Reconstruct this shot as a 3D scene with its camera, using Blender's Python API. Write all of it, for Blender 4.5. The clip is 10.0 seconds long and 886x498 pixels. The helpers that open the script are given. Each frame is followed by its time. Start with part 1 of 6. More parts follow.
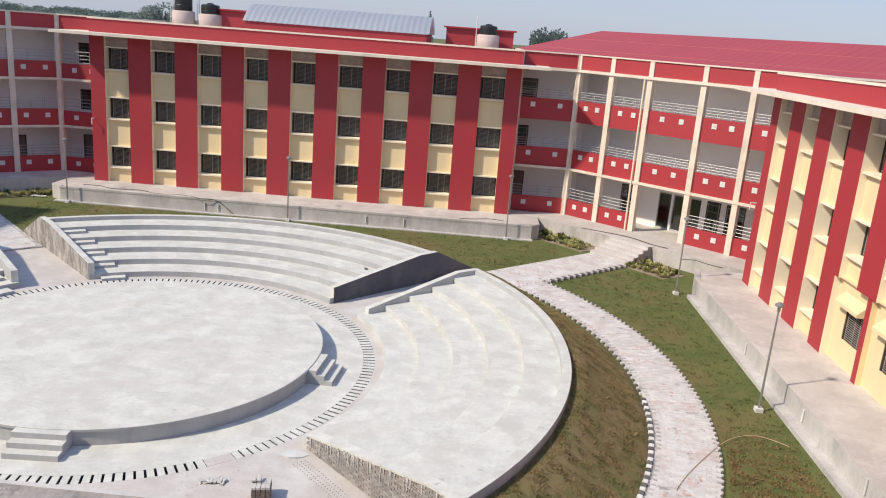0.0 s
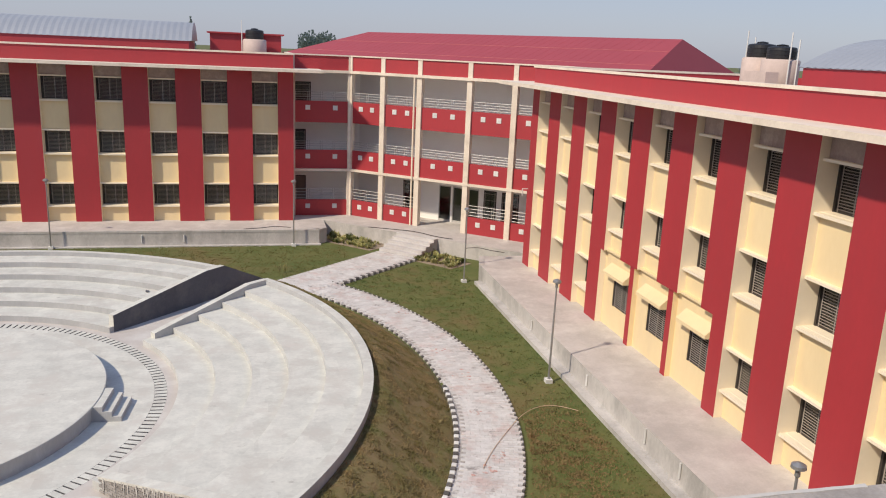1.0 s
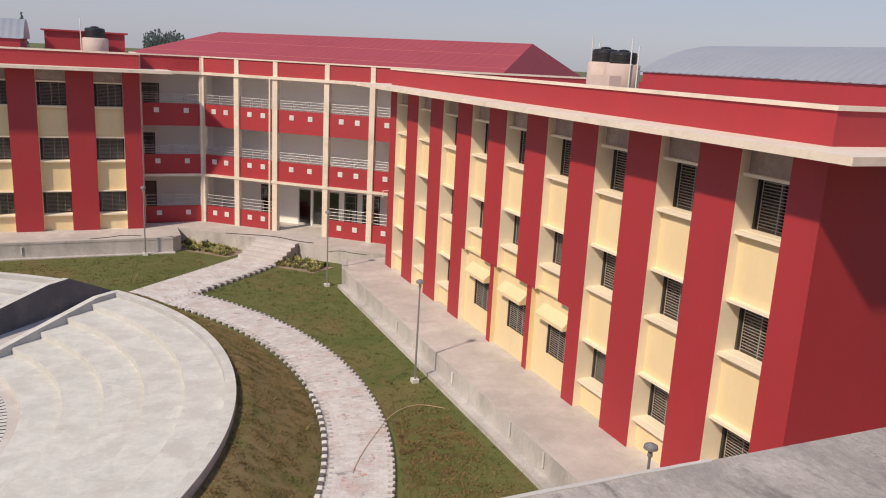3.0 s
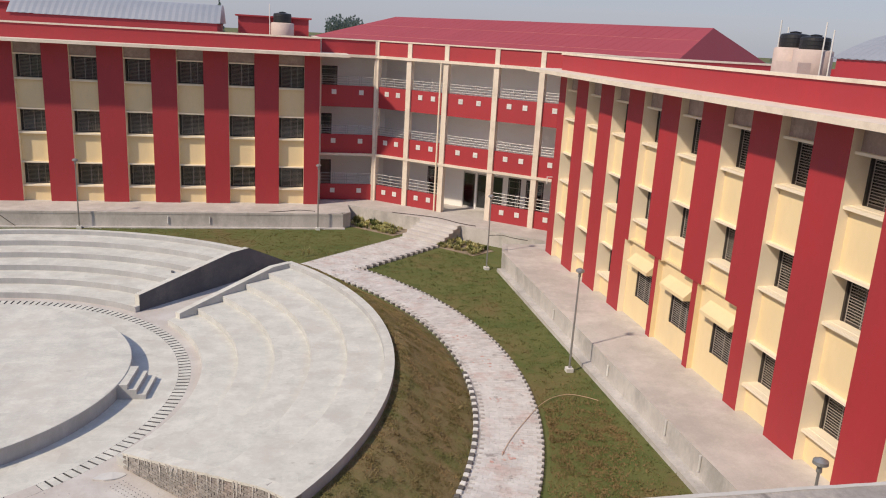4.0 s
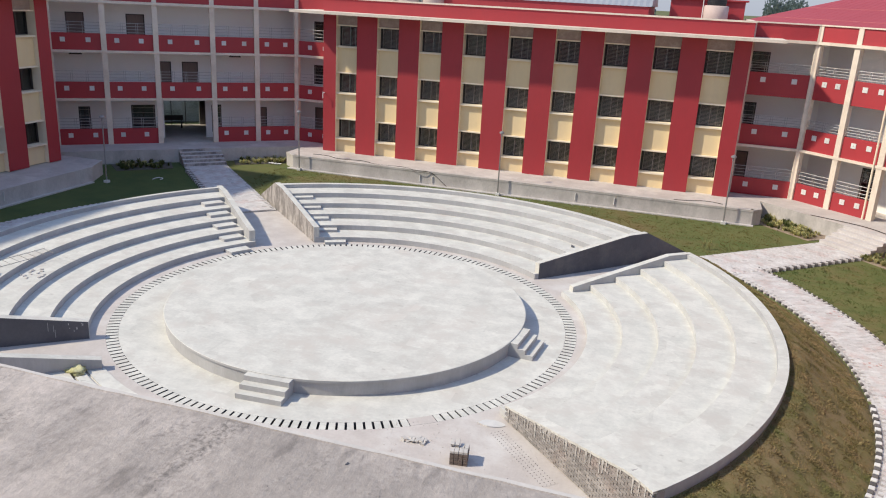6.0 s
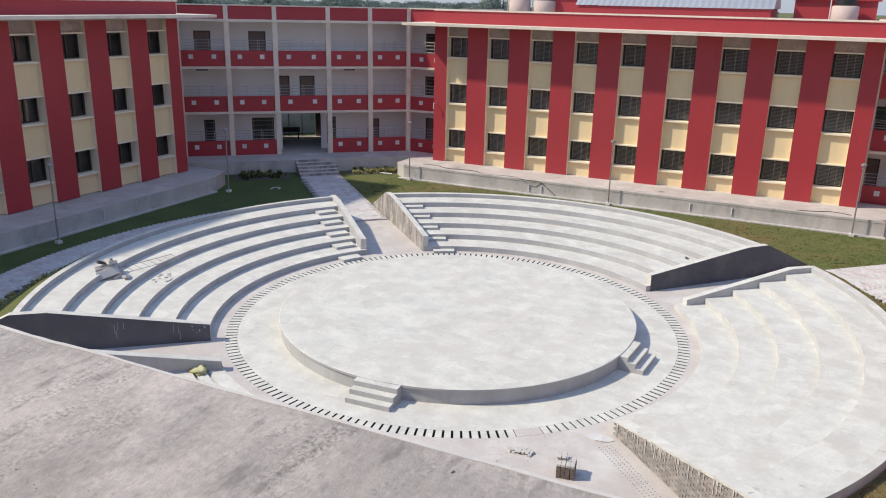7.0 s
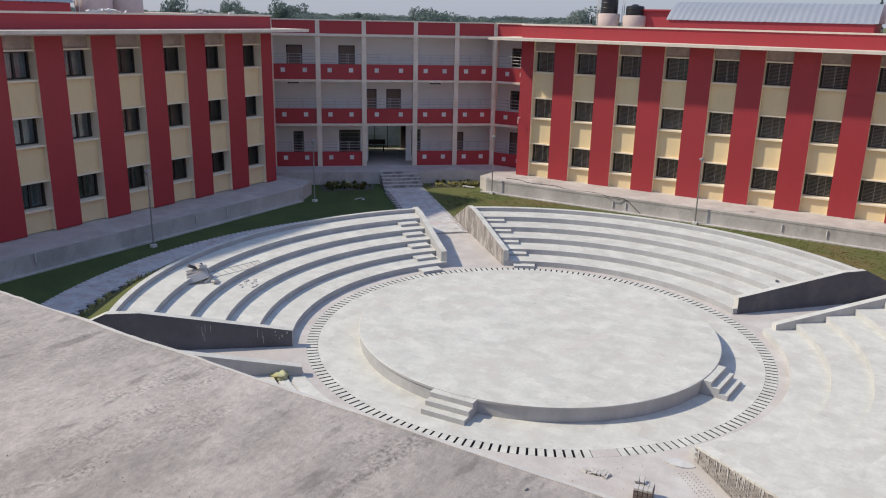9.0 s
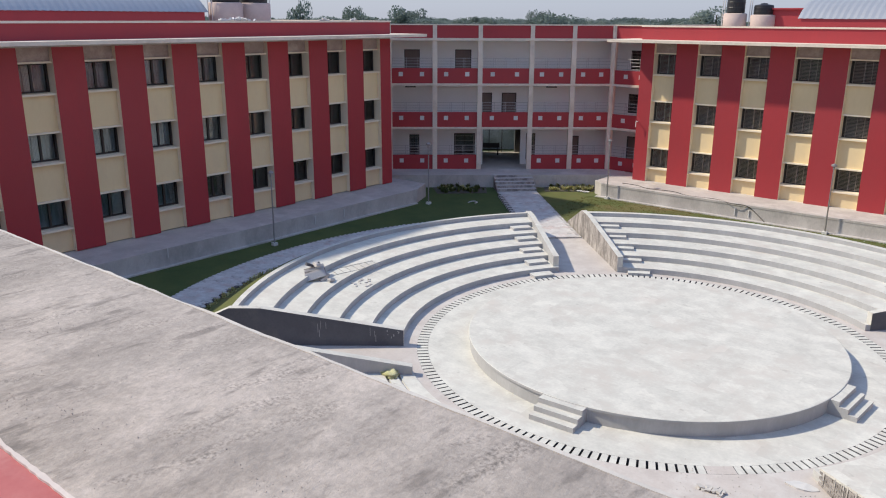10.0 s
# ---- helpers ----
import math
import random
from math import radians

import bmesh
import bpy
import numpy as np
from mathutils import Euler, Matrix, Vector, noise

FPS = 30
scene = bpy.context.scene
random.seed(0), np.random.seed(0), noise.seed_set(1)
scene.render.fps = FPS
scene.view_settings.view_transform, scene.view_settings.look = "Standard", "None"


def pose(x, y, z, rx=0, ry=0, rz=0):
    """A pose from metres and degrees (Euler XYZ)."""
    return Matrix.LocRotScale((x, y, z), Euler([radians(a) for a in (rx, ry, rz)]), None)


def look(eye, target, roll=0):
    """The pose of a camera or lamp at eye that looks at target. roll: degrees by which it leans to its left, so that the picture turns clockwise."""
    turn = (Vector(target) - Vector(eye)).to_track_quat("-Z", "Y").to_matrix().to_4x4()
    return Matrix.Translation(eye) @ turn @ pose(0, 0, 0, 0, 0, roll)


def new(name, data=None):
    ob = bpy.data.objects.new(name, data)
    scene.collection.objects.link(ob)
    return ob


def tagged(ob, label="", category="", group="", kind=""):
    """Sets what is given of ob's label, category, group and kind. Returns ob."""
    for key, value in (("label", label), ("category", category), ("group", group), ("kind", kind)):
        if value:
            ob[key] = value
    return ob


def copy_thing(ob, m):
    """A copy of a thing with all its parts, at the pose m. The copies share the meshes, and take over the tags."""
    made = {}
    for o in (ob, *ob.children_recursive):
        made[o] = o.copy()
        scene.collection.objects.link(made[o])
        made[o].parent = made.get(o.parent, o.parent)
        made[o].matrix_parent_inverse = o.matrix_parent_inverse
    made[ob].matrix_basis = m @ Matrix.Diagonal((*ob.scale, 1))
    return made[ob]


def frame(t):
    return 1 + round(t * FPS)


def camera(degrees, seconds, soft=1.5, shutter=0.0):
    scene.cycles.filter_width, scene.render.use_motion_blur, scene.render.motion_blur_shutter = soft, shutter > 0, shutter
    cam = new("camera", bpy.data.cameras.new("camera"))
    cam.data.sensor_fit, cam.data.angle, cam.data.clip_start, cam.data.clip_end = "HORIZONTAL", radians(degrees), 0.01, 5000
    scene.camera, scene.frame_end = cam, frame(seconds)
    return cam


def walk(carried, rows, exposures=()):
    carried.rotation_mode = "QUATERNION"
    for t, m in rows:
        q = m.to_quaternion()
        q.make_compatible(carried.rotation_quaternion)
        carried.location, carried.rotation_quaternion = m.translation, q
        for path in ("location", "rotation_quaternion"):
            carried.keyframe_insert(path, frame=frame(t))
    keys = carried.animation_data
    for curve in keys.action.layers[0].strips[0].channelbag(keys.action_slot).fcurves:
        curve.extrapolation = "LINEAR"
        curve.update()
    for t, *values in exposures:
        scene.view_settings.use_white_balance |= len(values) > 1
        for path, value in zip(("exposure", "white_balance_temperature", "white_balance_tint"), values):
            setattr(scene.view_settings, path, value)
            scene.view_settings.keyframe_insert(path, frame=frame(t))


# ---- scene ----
from math import sin, cos, pi, atan2, sqrt

# camera: held over a roof parapet, turning on the spot
EYE = (11.70, -26.08, 11.8)
TURNS = [(0, 74.97, -4.25, 3.01), (0.5, 75.38, -3.14, -4.81), (1, 76.06, -2.41, -13.07), (1.5, 76.44, -2.28, -19.01),
         (2, 76.64, -2.19, -22.69), (2.2, 76.66, -2.16, -23.47), (2.475, 76.70, -2.29, -24.02), (2.75, 76.73, -2.63, -23.94),
         (3.025, 76.67, -3.01, -22.95), (3.3, 76.42, -3.24, -20.81), (3.5, 76.12, -3.28, -18.57), (4, 75.00, -3.11, -11.17),
         (4.5, 74.04, -2.45, -2.56), (5, 73.33, -2.42, 5.51), (5.5, 72.68, -2.86, 12.28), (6, 72.30, -2.95, 18.13),
         (6.2, 72.29, -2.88, 20.17), (6.475, 72.38, -2.51, 22.60), (6.75, 72.55, -1.85, 24.51), (7.025, 72.73, -1.14, 25.88),
         (7.3, 72.87, -0.65, 26.70), (7.5, 72.94, -0.49, 27.03), (8, 73.09, -0.66, 27.45), (8.5, 73.16, -0.79, 27.80),
         (9, 73.57, -1.19, 31.80), (9.5, 73.65, -0.39, 36.80), (10, 73.72, -0.23, 39.91)]
cam = camera(58.32, 10.0, soft=1.1)
walk(cam, [(t, pose(*EYE, rx, ry, rz)) for t, rx, ry, rz in TURNS],
     exposures=[(0, 0.3, 6450, 10), (1, 0.07, 6650, 11), (2, 0.0, 6950, 15), (3.5, 0.0, 6950, 15), (4.5, -0.03, 6650, 11), (5.5, 0.22, 6500, 10), (7.5, 0.3, 6400, 10), (8.5, 0.09, 6400, 10), (9.5, 0.09, 6400, 10), (10, 0.29, 6400, 10)])

# ---- light ----
SUN_DIR = Vector((0.896, 0.443, 0)).normalized()      # the way the light travels, on the plan
SUN_EL = radians(43)
world = bpy.data.worlds.new("sky")
scene.world = world
world.use_nodes = True
wn = world.node_tree
sky = wn.nodes.new("ShaderNodeTexSky")
sky.sky_type, sky.sun_disc = "NISHITA", False
sky.sun_elevation = SUN_EL
sky.sun_rotation = atan2(-SUN_DIR.x, -SUN_DIR.y)
sky.air_density, sky.dust_density, sky.ozone_density = 1.0, 1.0, 2.0
# thin haze over the whole sky, bluer overhead
tc, sep, up, hz, haze = (wn.nodes.new(k) for k in ("ShaderNodeTexCoord", "ShaderNodeSeparateXYZ", "ShaderNodeMath", "ShaderNodeMix", "ShaderNodeMix"))
hz.data_type = haze.data_type = "RGBA"
up.operation, up.use_clamp, up.inputs[1].default_value = "POWER", True, 0.6
wn.links.new(tc.outputs["Generated"], sep.inputs[0])
wn.links.new(sep.outputs["Z"], up.inputs[0])
wn.links.new(up.outputs[0], hz.inputs["Factor"])
hz.inputs["A"].default_value, hz.inputs["B"].default_value = (3.55, 3.85, 4.7, 1), (2.1, 3.12, 5.5, 1)
haze.inputs["Factor"].default_value = 0.75
wn.links.new(sky.outputs[0], haze.inputs["A"])
wn.links.new(hz.outputs["Result"], haze.inputs["B"])
wn.links.new(haze.outputs["Result"], wn.nodes["Background"].inputs[0])
wn.nodes["Background"].inputs[1].default_value = 0.12
sun_data = bpy.data.lights.new("sun", "SUN")
sun_data.energy, sun_data.angle, sun_data.color = 3.55, radians(2.2), (1.0, 0.885, 0.71)
sun = new("sun", sun_data)
sun.matrix_world = look((-40, -20, 40), Vector((-40, -20, 40)) + Vector((SUN_DIR.x * cos(SUN_EL), SUN_DIR.y * cos(SUN_EL), -sin(SUN_EL))))


# ---- materials ----
def nod(nt, kind, **kw):
    n = nt.nodes.new(kind)
    for k, v in kw.items():
        n.inputs[k.replace("_", " ")].default_value = v
    return n


def mat(name, base, second=None, rough=0.85, metal=0.0, big=0.35, fine=18.0, amount=0.6, bump=0.15, stain=None, stain_size=0.12, vary=0.0, stretch=(1, 1, 1), cells=0.0, cell_size=0.9, scuff=None):
    """Painted or mineral surface: two colours mixed at two scales, with stains and fine relief; sizes are per metre."""
    m = bpy.data.materials.new(name)
    m.use_nodes = True
    nt = m.node_tree
    b = nt.nodes["Principled BSDF"]
    b.inputs["Roughness"].default_value, b.inputs["Metallic"].default_value = rough, metal
    pos = nt.nodes.new("ShaderNodeNewGeometry")
    mp = nt.nodes.new("ShaderNodeMapping")
    mp.inputs["Scale"].default_value = stretch
    nt.links.new(pos.outputs["Position"], mp.inputs[0])
    second = second or tuple(c * 0.8 for c in base)
    n1 = nod(nt, "ShaderNodeTexNoise", Scale=big, Detail=6.0, Roughness=0.65)
    n2 = nod(nt, "ShaderNodeTexNoise", Scale=fine, Detail=4.0, Roughness=0.7)
    for n in (n1, n2):
        nt.links.new(mp.outputs[0], n.inputs["Vector"])
    add = nt.nodes.new("ShaderNodeMath")
    add.operation = "MULTIPLY_ADD"
    nt.links.new(n2.outputs[0], add.inputs[0])
    add.inputs[1].default_value = 0.45
    nt.links.new(n1.outputs[0], add.inputs[2])
    ramp = nt.nodes.new("ShaderNodeMapRange")
    ramp.inputs["From Min"].default_value, ramp.inputs["From Max"].default_value = 0.72 - 0.22 / max(amount, 0.05), 0.72 + 0.22 / max(amount, 0.05)
    nt.links.new(add.outputs[0], ramp.inputs[0])
    mix = nt.nodes.new("ShaderNodeMix")
    mix.data_type = "RGBA"
    mix.inputs["A"].default_value, mix.inputs["B"].default_value = (*base, 1), (*second, 1)
    nt.links.new(ramp.outputs[0], mix.inputs["Factor"])
    col = mix.outputs["Result"]
    if stain:
        n3 = nod(nt, "ShaderNodeTexNoise", Scale=stain_size, Detail=8.0, Roughness=0.72)
        nt.links.new(mp.outputs[0], n3.inputs["Vector"])
        r3 = nt.nodes.new("ShaderNodeMapRange")
        r3.inputs["From Min"].default_value, r3.inputs["From Max"].default_value = 0.5, 0.68
        nt.links.new(n3.outputs[0], r3.inputs[0])
        m3 = nt.nodes.new("ShaderNodeMix")
        m3.data_type = "RGBA"
        nt.links.new(r3.outputs[0], m3.inputs["Factor"])
        nt.links.new(col, m3.inputs["A"])
        m3.inputs["B"].default_value = (*stain, 1)
        col = m3.outputs["Result"]
    if scuff:
        tone, size, reach, along = scuff
        ms = nt.nodes.new("ShaderNodeMapping")
        ms.inputs["Scale"].default_value = along
        nt.links.new(pos.outputs["Position"], ms.inputs[0])
        n4 = nod(nt, "ShaderNodeTexNoise", Scale=size, Detail=9.0, Roughness=0.62)
        nt.links.new(ms.outputs[0], n4.inputs["Vector"])
        r4 = nt.nodes.new("ShaderNodeMapRange")
        r4.inputs["From Min"].default_value, r4.inputs["From Max"].default_value, r4.inputs["To Max"].default_value = reach, reach + 0.09, 0.75
        nt.links.new(n4.outputs[0], r4.inputs[0])
        m4 = nt.nodes.new("ShaderNodeMix")
        m4.data_type = "RGBA"
        nt.links.new(r4.outputs[0], m4.inputs["Factor"])
        nt.links.new(col, m4.inputs["A"])
        m4.inputs["B"].default_value = (*tone, 1)
        col = m4.outputs["Result"]
    if cells:
        vo = nod(nt, "ShaderNodeTexVoronoi", Scale=cell_size, Randomness=0.85)
        vo.distance = "CHEBYCHEV"
        nt.links.new(pos.outputs["Position"], vo.inputs["Vector"])
        sp = nt.nodes.new("ShaderNodeSeparateColor")
        nt.links.new(vo.outputs["Color"], sp.inputs[0])
        mr = nt.nodes.new("ShaderNodeMapRange")
        mr.inputs["To Min"].default_value, mr.inputs["To Max"].default_value = 1 - cells, 1 + cells
        nt.links.new(sp.outputs[0], mr.inputs[0])
        hs = nt.nodes.new("ShaderNodeHueSaturation")
        nt.links.new(col, hs.inputs["Color"])
        nt.links.new(mr.outputs[0], hs.inputs["Value"])
        col = hs.outputs[0]
    if vary:
        inf = nt.nodes.new("ShaderNodeObjectInfo")
        mr = nt.nodes.new("ShaderNodeMapRange")
        mr.inputs["To Min"].default_value, mr.inputs["To Max"].default_value = 1 - vary, 1 + vary
        nt.links.new(inf.outputs["Random"], mr.inputs[0])
        hs = nt.nodes.new("ShaderNodeHueSaturation")
        nt.links.new(col, hs.inputs["Color"])
        nt.links.new(mr.outputs[0], hs.inputs["Value"])
        col = hs.outputs[0]
    nt.links.new(col, b.inputs["Base Color"])
    if bump:
        bp = nt.nodes.new("ShaderNodeBump")
        bp.inputs["Strength"].default_value, bp.inputs["Distance"].default_value = bump, 0.02
        nt.links.new(add.outputs[0], bp.inputs["Height"])
        nt.links.new(bp.outputs[0], b.inputs["Normal"])
    return m


RED = mat("red_paint", (0.42, 0.026, 0.036), (0.345, 0.022, 0.031), 0.6, big=0.5, fine=7, amount=0.9, bump=0.06, stain=(0.375, 0.028, 0.038), stain_size=0.25, stretch=(1, 1, 0.4))
RED.node_tree.nodes["Principled BSDF"].inputs["Specular IOR Level"].default_value = 0.72
FADED = mat("faded_dusty_red", (0.47, 0.15, 0.145), (0.40, 0.10, 0.10), 0.85, big=2.0, fine=16, amount=1.3, bump=0.15, stain=(0.52, 0.24, 0.22), stain_size=1.5)
CREAM = mat("cream_paint", (0.85, 0.69, 0.425), (0.77, 0.61, 0.36), 0.75, big=0.6, fine=9, amount=0.7, bump=0.06, stain=(0.76, 0.61, 0.38), stain_size=0.7, stretch=(1, 1, 0.35))
TRIM = mat("pale_cream_trim", (0.84, 0.745, 0.62), (0.68, 0.59, 0.49), 0.75, big=1.1, fine=12, amount=0.8, bump=0.08, stain=(0.63, 0.54, 0.44), stain_size=0.9)
CHEEK = mat("pale_reveal_paint", (0.89, 0.79, 0.62), (0.82, 0.72, 0.56), 0.75, big=1.1, fine=12, amount=0.6, bump=0.06)
WHITE = mat("white_wall", (0.92, 0.91, 0.88), (0.87, 0.86, 0.83), 0.8, big=0.5, fine=8, amount=0.5, bump=0.05)
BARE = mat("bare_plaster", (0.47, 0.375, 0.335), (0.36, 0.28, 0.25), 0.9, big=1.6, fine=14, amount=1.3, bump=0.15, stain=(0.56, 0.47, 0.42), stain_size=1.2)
CONC = mat("rough_concrete", (0.57, 0.53, 0.505), (0.44, 0.408, 0.385), 0.92, big=0.6, fine=14, amount=1.3, bump=0.35, stain=(0.64, 0.605, 0.575), stain_size=0.45)
PLAST = mat("plinth_plaster", (0.60, 0.57, 0.54), (0.45, 0.425, 0.405), 0.92, big=0.8, fine=12, amount=1.2, bump=0.4, stain=(0.35, 0.335, 0.315), stain_size=0.5, stretch=(1, 1, 0.6))
EDGE = mat("worn_edge_paint", (0.70, 0.615, 0.56), (0.52, 0.45, 0.41), 0.9, big=3, fine=20, amount=1.0, bump=0.2)
DUST = mat("dusty_cement", (0.57, 0.53, 0.495), (0.48, 0.44, 0.41), 0.92, big=0.9, fine=12, amount=1.3, bump=0.5, stain=(0.62, 0.60, 0.57), stain_size=0.5)
SLAB = mat("canopy_concrete", (0.48, 0.43, 0.39), (0.345, 0.31, 0.28), 0.95, big=1.6, fine=34, amount=1.9, bump=0.4, stain=(0.315, 0.285, 0.26), stain_size=1.5, stretch=(1.1, 0.85, 1), scuff=((0.20, 0.18, 0.165), 3.2, 0.575, (2.6, 0.8, 1)))
nt = SLAB.node_tree
strokes = nod(nt, "ShaderNodeTexNoise", Scale=2.2, Detail=10.0, Roughness=0.66)
turn_ = nt.nodes.new("ShaderNodeMapping")
turn_.inputs["Rotation"].default_value, turn_.inputs["Scale"].default_value = (0, 0, radians(12)), (1.7, 0.75, 1)
nt.links.new([n for n in nt.nodes if n.type == "NEW_GEOMETRY"][0].outputs["Position"], turn_.inputs[0])
nt.links.new(turn_.outputs[0], strokes.inputs["Vector"])
tint = nt.nodes.new("ShaderNodeMapRange")
tint.inputs["From Min"].default_value, tint.inputs["From Max"].default_value, tint.inputs["To Min"].default_value, tint.inputs["To Max"].default_value = 0.35, 0.65, 0.86, 1.12
nt.links.new(strokes.outputs[0], tint.inputs[0])
hs = nt.nodes.new("ShaderNodeHueSaturation")
grain = nod(nt, "ShaderNodeTexNoise", Scale=30.0, Detail=8.0, Roughness=0.8)
nt.links.new([n for n in nt.nodes if n.type == "NEW_GEOMETRY"][0].outputs["Position"], grain.inputs["Vector"])
speck = nt.nodes.new("ShaderNodeMapRange")
speck.inputs["From Min"].default_value, speck.inputs["From Max"].default_value, speck.inputs["To Min"].default_value, speck.inputs["To Max"].default_value = 0.4, 0.6, 0.90, 1.09
nt.links.new(grain.outputs[0], speck.inputs[0])
both = nt.nodes.new("ShaderNodeMath")
both.operation = "MULTIPLY"
nt.links.new(tint.outputs[0], both.inputs[0])
nt.links.new(speck.outputs[0], both.inputs[1])
# Pits are bands of dark and pale specks in the colour, without relief.
pits = nod(nt, "ShaderNodeTexNoise", Scale=62.0, Detail=3.0, Roughness=0.6)
nt.links.new([n for n in nt.nodes if n.type == "NEW_GEOMETRY"][0].outputs["Position"], pits.inputs["Vector"])
hollow = nt.nodes.new("ShaderNodeMapRange")
hollow.inputs["From Min"].default_value, hollow.inputs["From Max"].default_value, hollow.inputs["To Min"].default_value, hollow.inputs["To Max"].default_value = 0.36, 0.58, 0.58, 1.14
nt.links.new(pits.outputs[0], hollow.inputs[0])
bands = nod(nt, "ShaderNodeTexNoise", Scale=1.5, Detail=6.0, Roughness=0.6)
turn_b = nt.nodes.new("ShaderNodeMapping")
turn_b.vector_type = "TEXTURE"
turn_b.inputs["Rotation"].default_value, turn_b.inputs["Scale"].default_value, turn_b.inputs["Location"].default_value = (0, 0, radians(74)), (1.1, 0.24, 1), (3, 1, 0)
nt.links.new([n for n in nt.nodes if n.type == "NEW_GEOMETRY"][0].outputs["Position"], turn_b.inputs[0])
nt.links.new(turn_b.outputs[0], bands.inputs["Vector"])
share = nt.nodes.new("ShaderNodeMapRange")
share.inputs["From Min"].default_value, share.inputs["From Max"].default_value = 0.53, 0.66
nt.links.new(bands.outputs[0], share.inputs[0])
rough_band = nt.nodes.new("ShaderNodeMix")
rough_band.inputs["A"].default_value = 1.0
nt.links.new(share.outputs[0], rough_band.inputs["Factor"])
nt.links.new(hollow.outputs[0], rough_band.inputs["B"])
worn = nt.nodes.new("ShaderNodeMath")
worn.operation = "MULTIPLY"
nt.links.new(both.outputs[0], worn.inputs[0])
nt.links.new(rough_band.outputs["Result"], worn.inputs[1])
nt.links.new(worn.outputs[0], hs.inputs["Value"])
bsdf = nt.nodes["Principled BSDF"]
nt.links.new(bsdf.inputs["Base Color"].links[0].from_socket, hs.inputs["Color"])
nt.links.new(hs.outputs[0], bsdf.inputs["Base Color"])
relief = nt.nodes.new("ShaderNodeBump")
relief.inputs["Strength"].default_value, relief.inputs["Distance"].default_value = 0.4, 0.05
nt.links.new(strokes.outputs[0], relief.inputs["Height"])
nt.links.new(relief.outputs[0], [n for n in nt.nodes if n.type == "BUMP" and n != relief][0].inputs["Normal"])
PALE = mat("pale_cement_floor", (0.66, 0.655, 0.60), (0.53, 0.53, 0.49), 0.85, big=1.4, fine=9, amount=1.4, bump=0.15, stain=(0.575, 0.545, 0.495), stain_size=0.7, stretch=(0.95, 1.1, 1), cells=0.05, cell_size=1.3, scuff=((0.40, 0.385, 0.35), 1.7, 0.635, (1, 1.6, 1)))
# Grey risers and sides: part of their shade is put into the colour.
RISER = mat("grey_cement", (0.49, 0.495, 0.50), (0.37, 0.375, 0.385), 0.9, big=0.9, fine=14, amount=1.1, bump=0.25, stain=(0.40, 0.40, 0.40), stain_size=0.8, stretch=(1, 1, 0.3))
# Sunlit copy of the riser cement, for the east stand.
LITRISER = mat("sunlit_cement_riser", (0.585, 0.59, 0.575), (0.47, 0.475, 0.46), 0.88, big=1.2, fine=12, amount=1.2, bump=0.2)
# Dark stain and the aisle faces' bluish shade are both in this colour.
DARKW = mat("stain_and_shade_cement", (0.13, 0.132, 0.148), (0.085, 0.087, 0.10), 0.9, big=0.7, fine=12, amount=1.0, bump=0.3, stain=(0.17, 0.165, 0.165), stain_size=0.5)
PAVE = mat("paver", (0.61, 0.585, 0.565), (0.49, 0.465, 0.45), 0.9, big=0.9, fine=8, amount=1.1, bump=0.3, stain=(0.50, 0.45, 0.425), stain_size=0.6)
GRASS = mat("lawn_grass", (0.086, 0.116, 0.028), (0.128, 0.136, 0.042), 0.95, big=0.5, fine=14, amount=1.9, bump=0.8, stain=(0.18, 0.125, 0.055), stain_size=0.17)
# Weathered wall face and slabs; also serves as shade on the northwest risers.
WEATHERED_SHADE = mat("weathered_shade_cement", (0.46, 0.43, 0.405), (0.23, 0.21, 0.20), 0.95, big=2.2, fine=16, amount=2.0, bump=0.4, stain=(0.20, 0.185, 0.175), stain_size=1.1, stretch=(1, 1, 0.5))
# Greener grass, also darkened: the wing's shade is put into its colour.
GREEN = mat("green_shaded_grass", (0.05, 0.085, 0.022), (0.085, 0.115, 0.03), 0.95, big=0.5, fine=9, amount=1.2, bump=0.8)
BANK = mat("rough_bank_grass", (0.18, 0.155, 0.058), (0.24, 0.175, 0.09), 0.95, big=0.7, fine=9, amount=1.4, bump=0.8, stain=(0.13, 0.148, 0.044), stain_size=0.45)
BLADE = mat("grass_blade", (0.14, 0.145, 0.04), (0.20, 0.155, 0.06), 0.9, big=0.4, fine=3, amount=1.0, bump=0)
LEAF = mat("leaf", (0.10, 0.14, 0.04), (0.16, 0.17, 0.05), 0.8, big=0.6, fine=5, amount=1.0, bump=0)
# Pale blue-green: the haze of distance is put into the leaf colour.
FARLEAF = mat("hazed_far_leaf", (0.20, 0.255, 0.235), (0.26, 0.315, 0.285), 0.95, big=0.1, fine=0.8, amount=1.0, bump=0)
BARK = mat("bark", (0.12, 0.09, 0.06), rough=0.95, bump=0.5)
METAL = mat("galvanised_steel", (0.42, 0.42, 0.42), (0.33, 0.33, 0.33), 0.5, 0.7, bump=0.02)
STEEL = mat("rail_steel", (0.58, 0.57, 0.55), rough=0.4, metal=0.2, bump=0)
SHEET = mat("metal_roof_sheet", (0.52, 0.53, 0.545), (0.41, 0.425, 0.44), 0.45, 0.5, big=0.3, fine=3, bump=0.05)
REDSHEET = mat("red_roof_sheet", (0.375, 0.058, 0.074), (0.31, 0.046, 0.06), 0.65, 0.0, big=0.25, fine=2.5, bump=0.05)
BLACKP = mat("black_plastic", (0.012, 0.012, 0.014), (0.02, 0.02, 0.022), 0.45, bump=0.02)
DARK = mat("dark_frame", (0.035, 0.03, 0.028), (0.05, 0.04, 0.035), 0.6, bump=0.02)
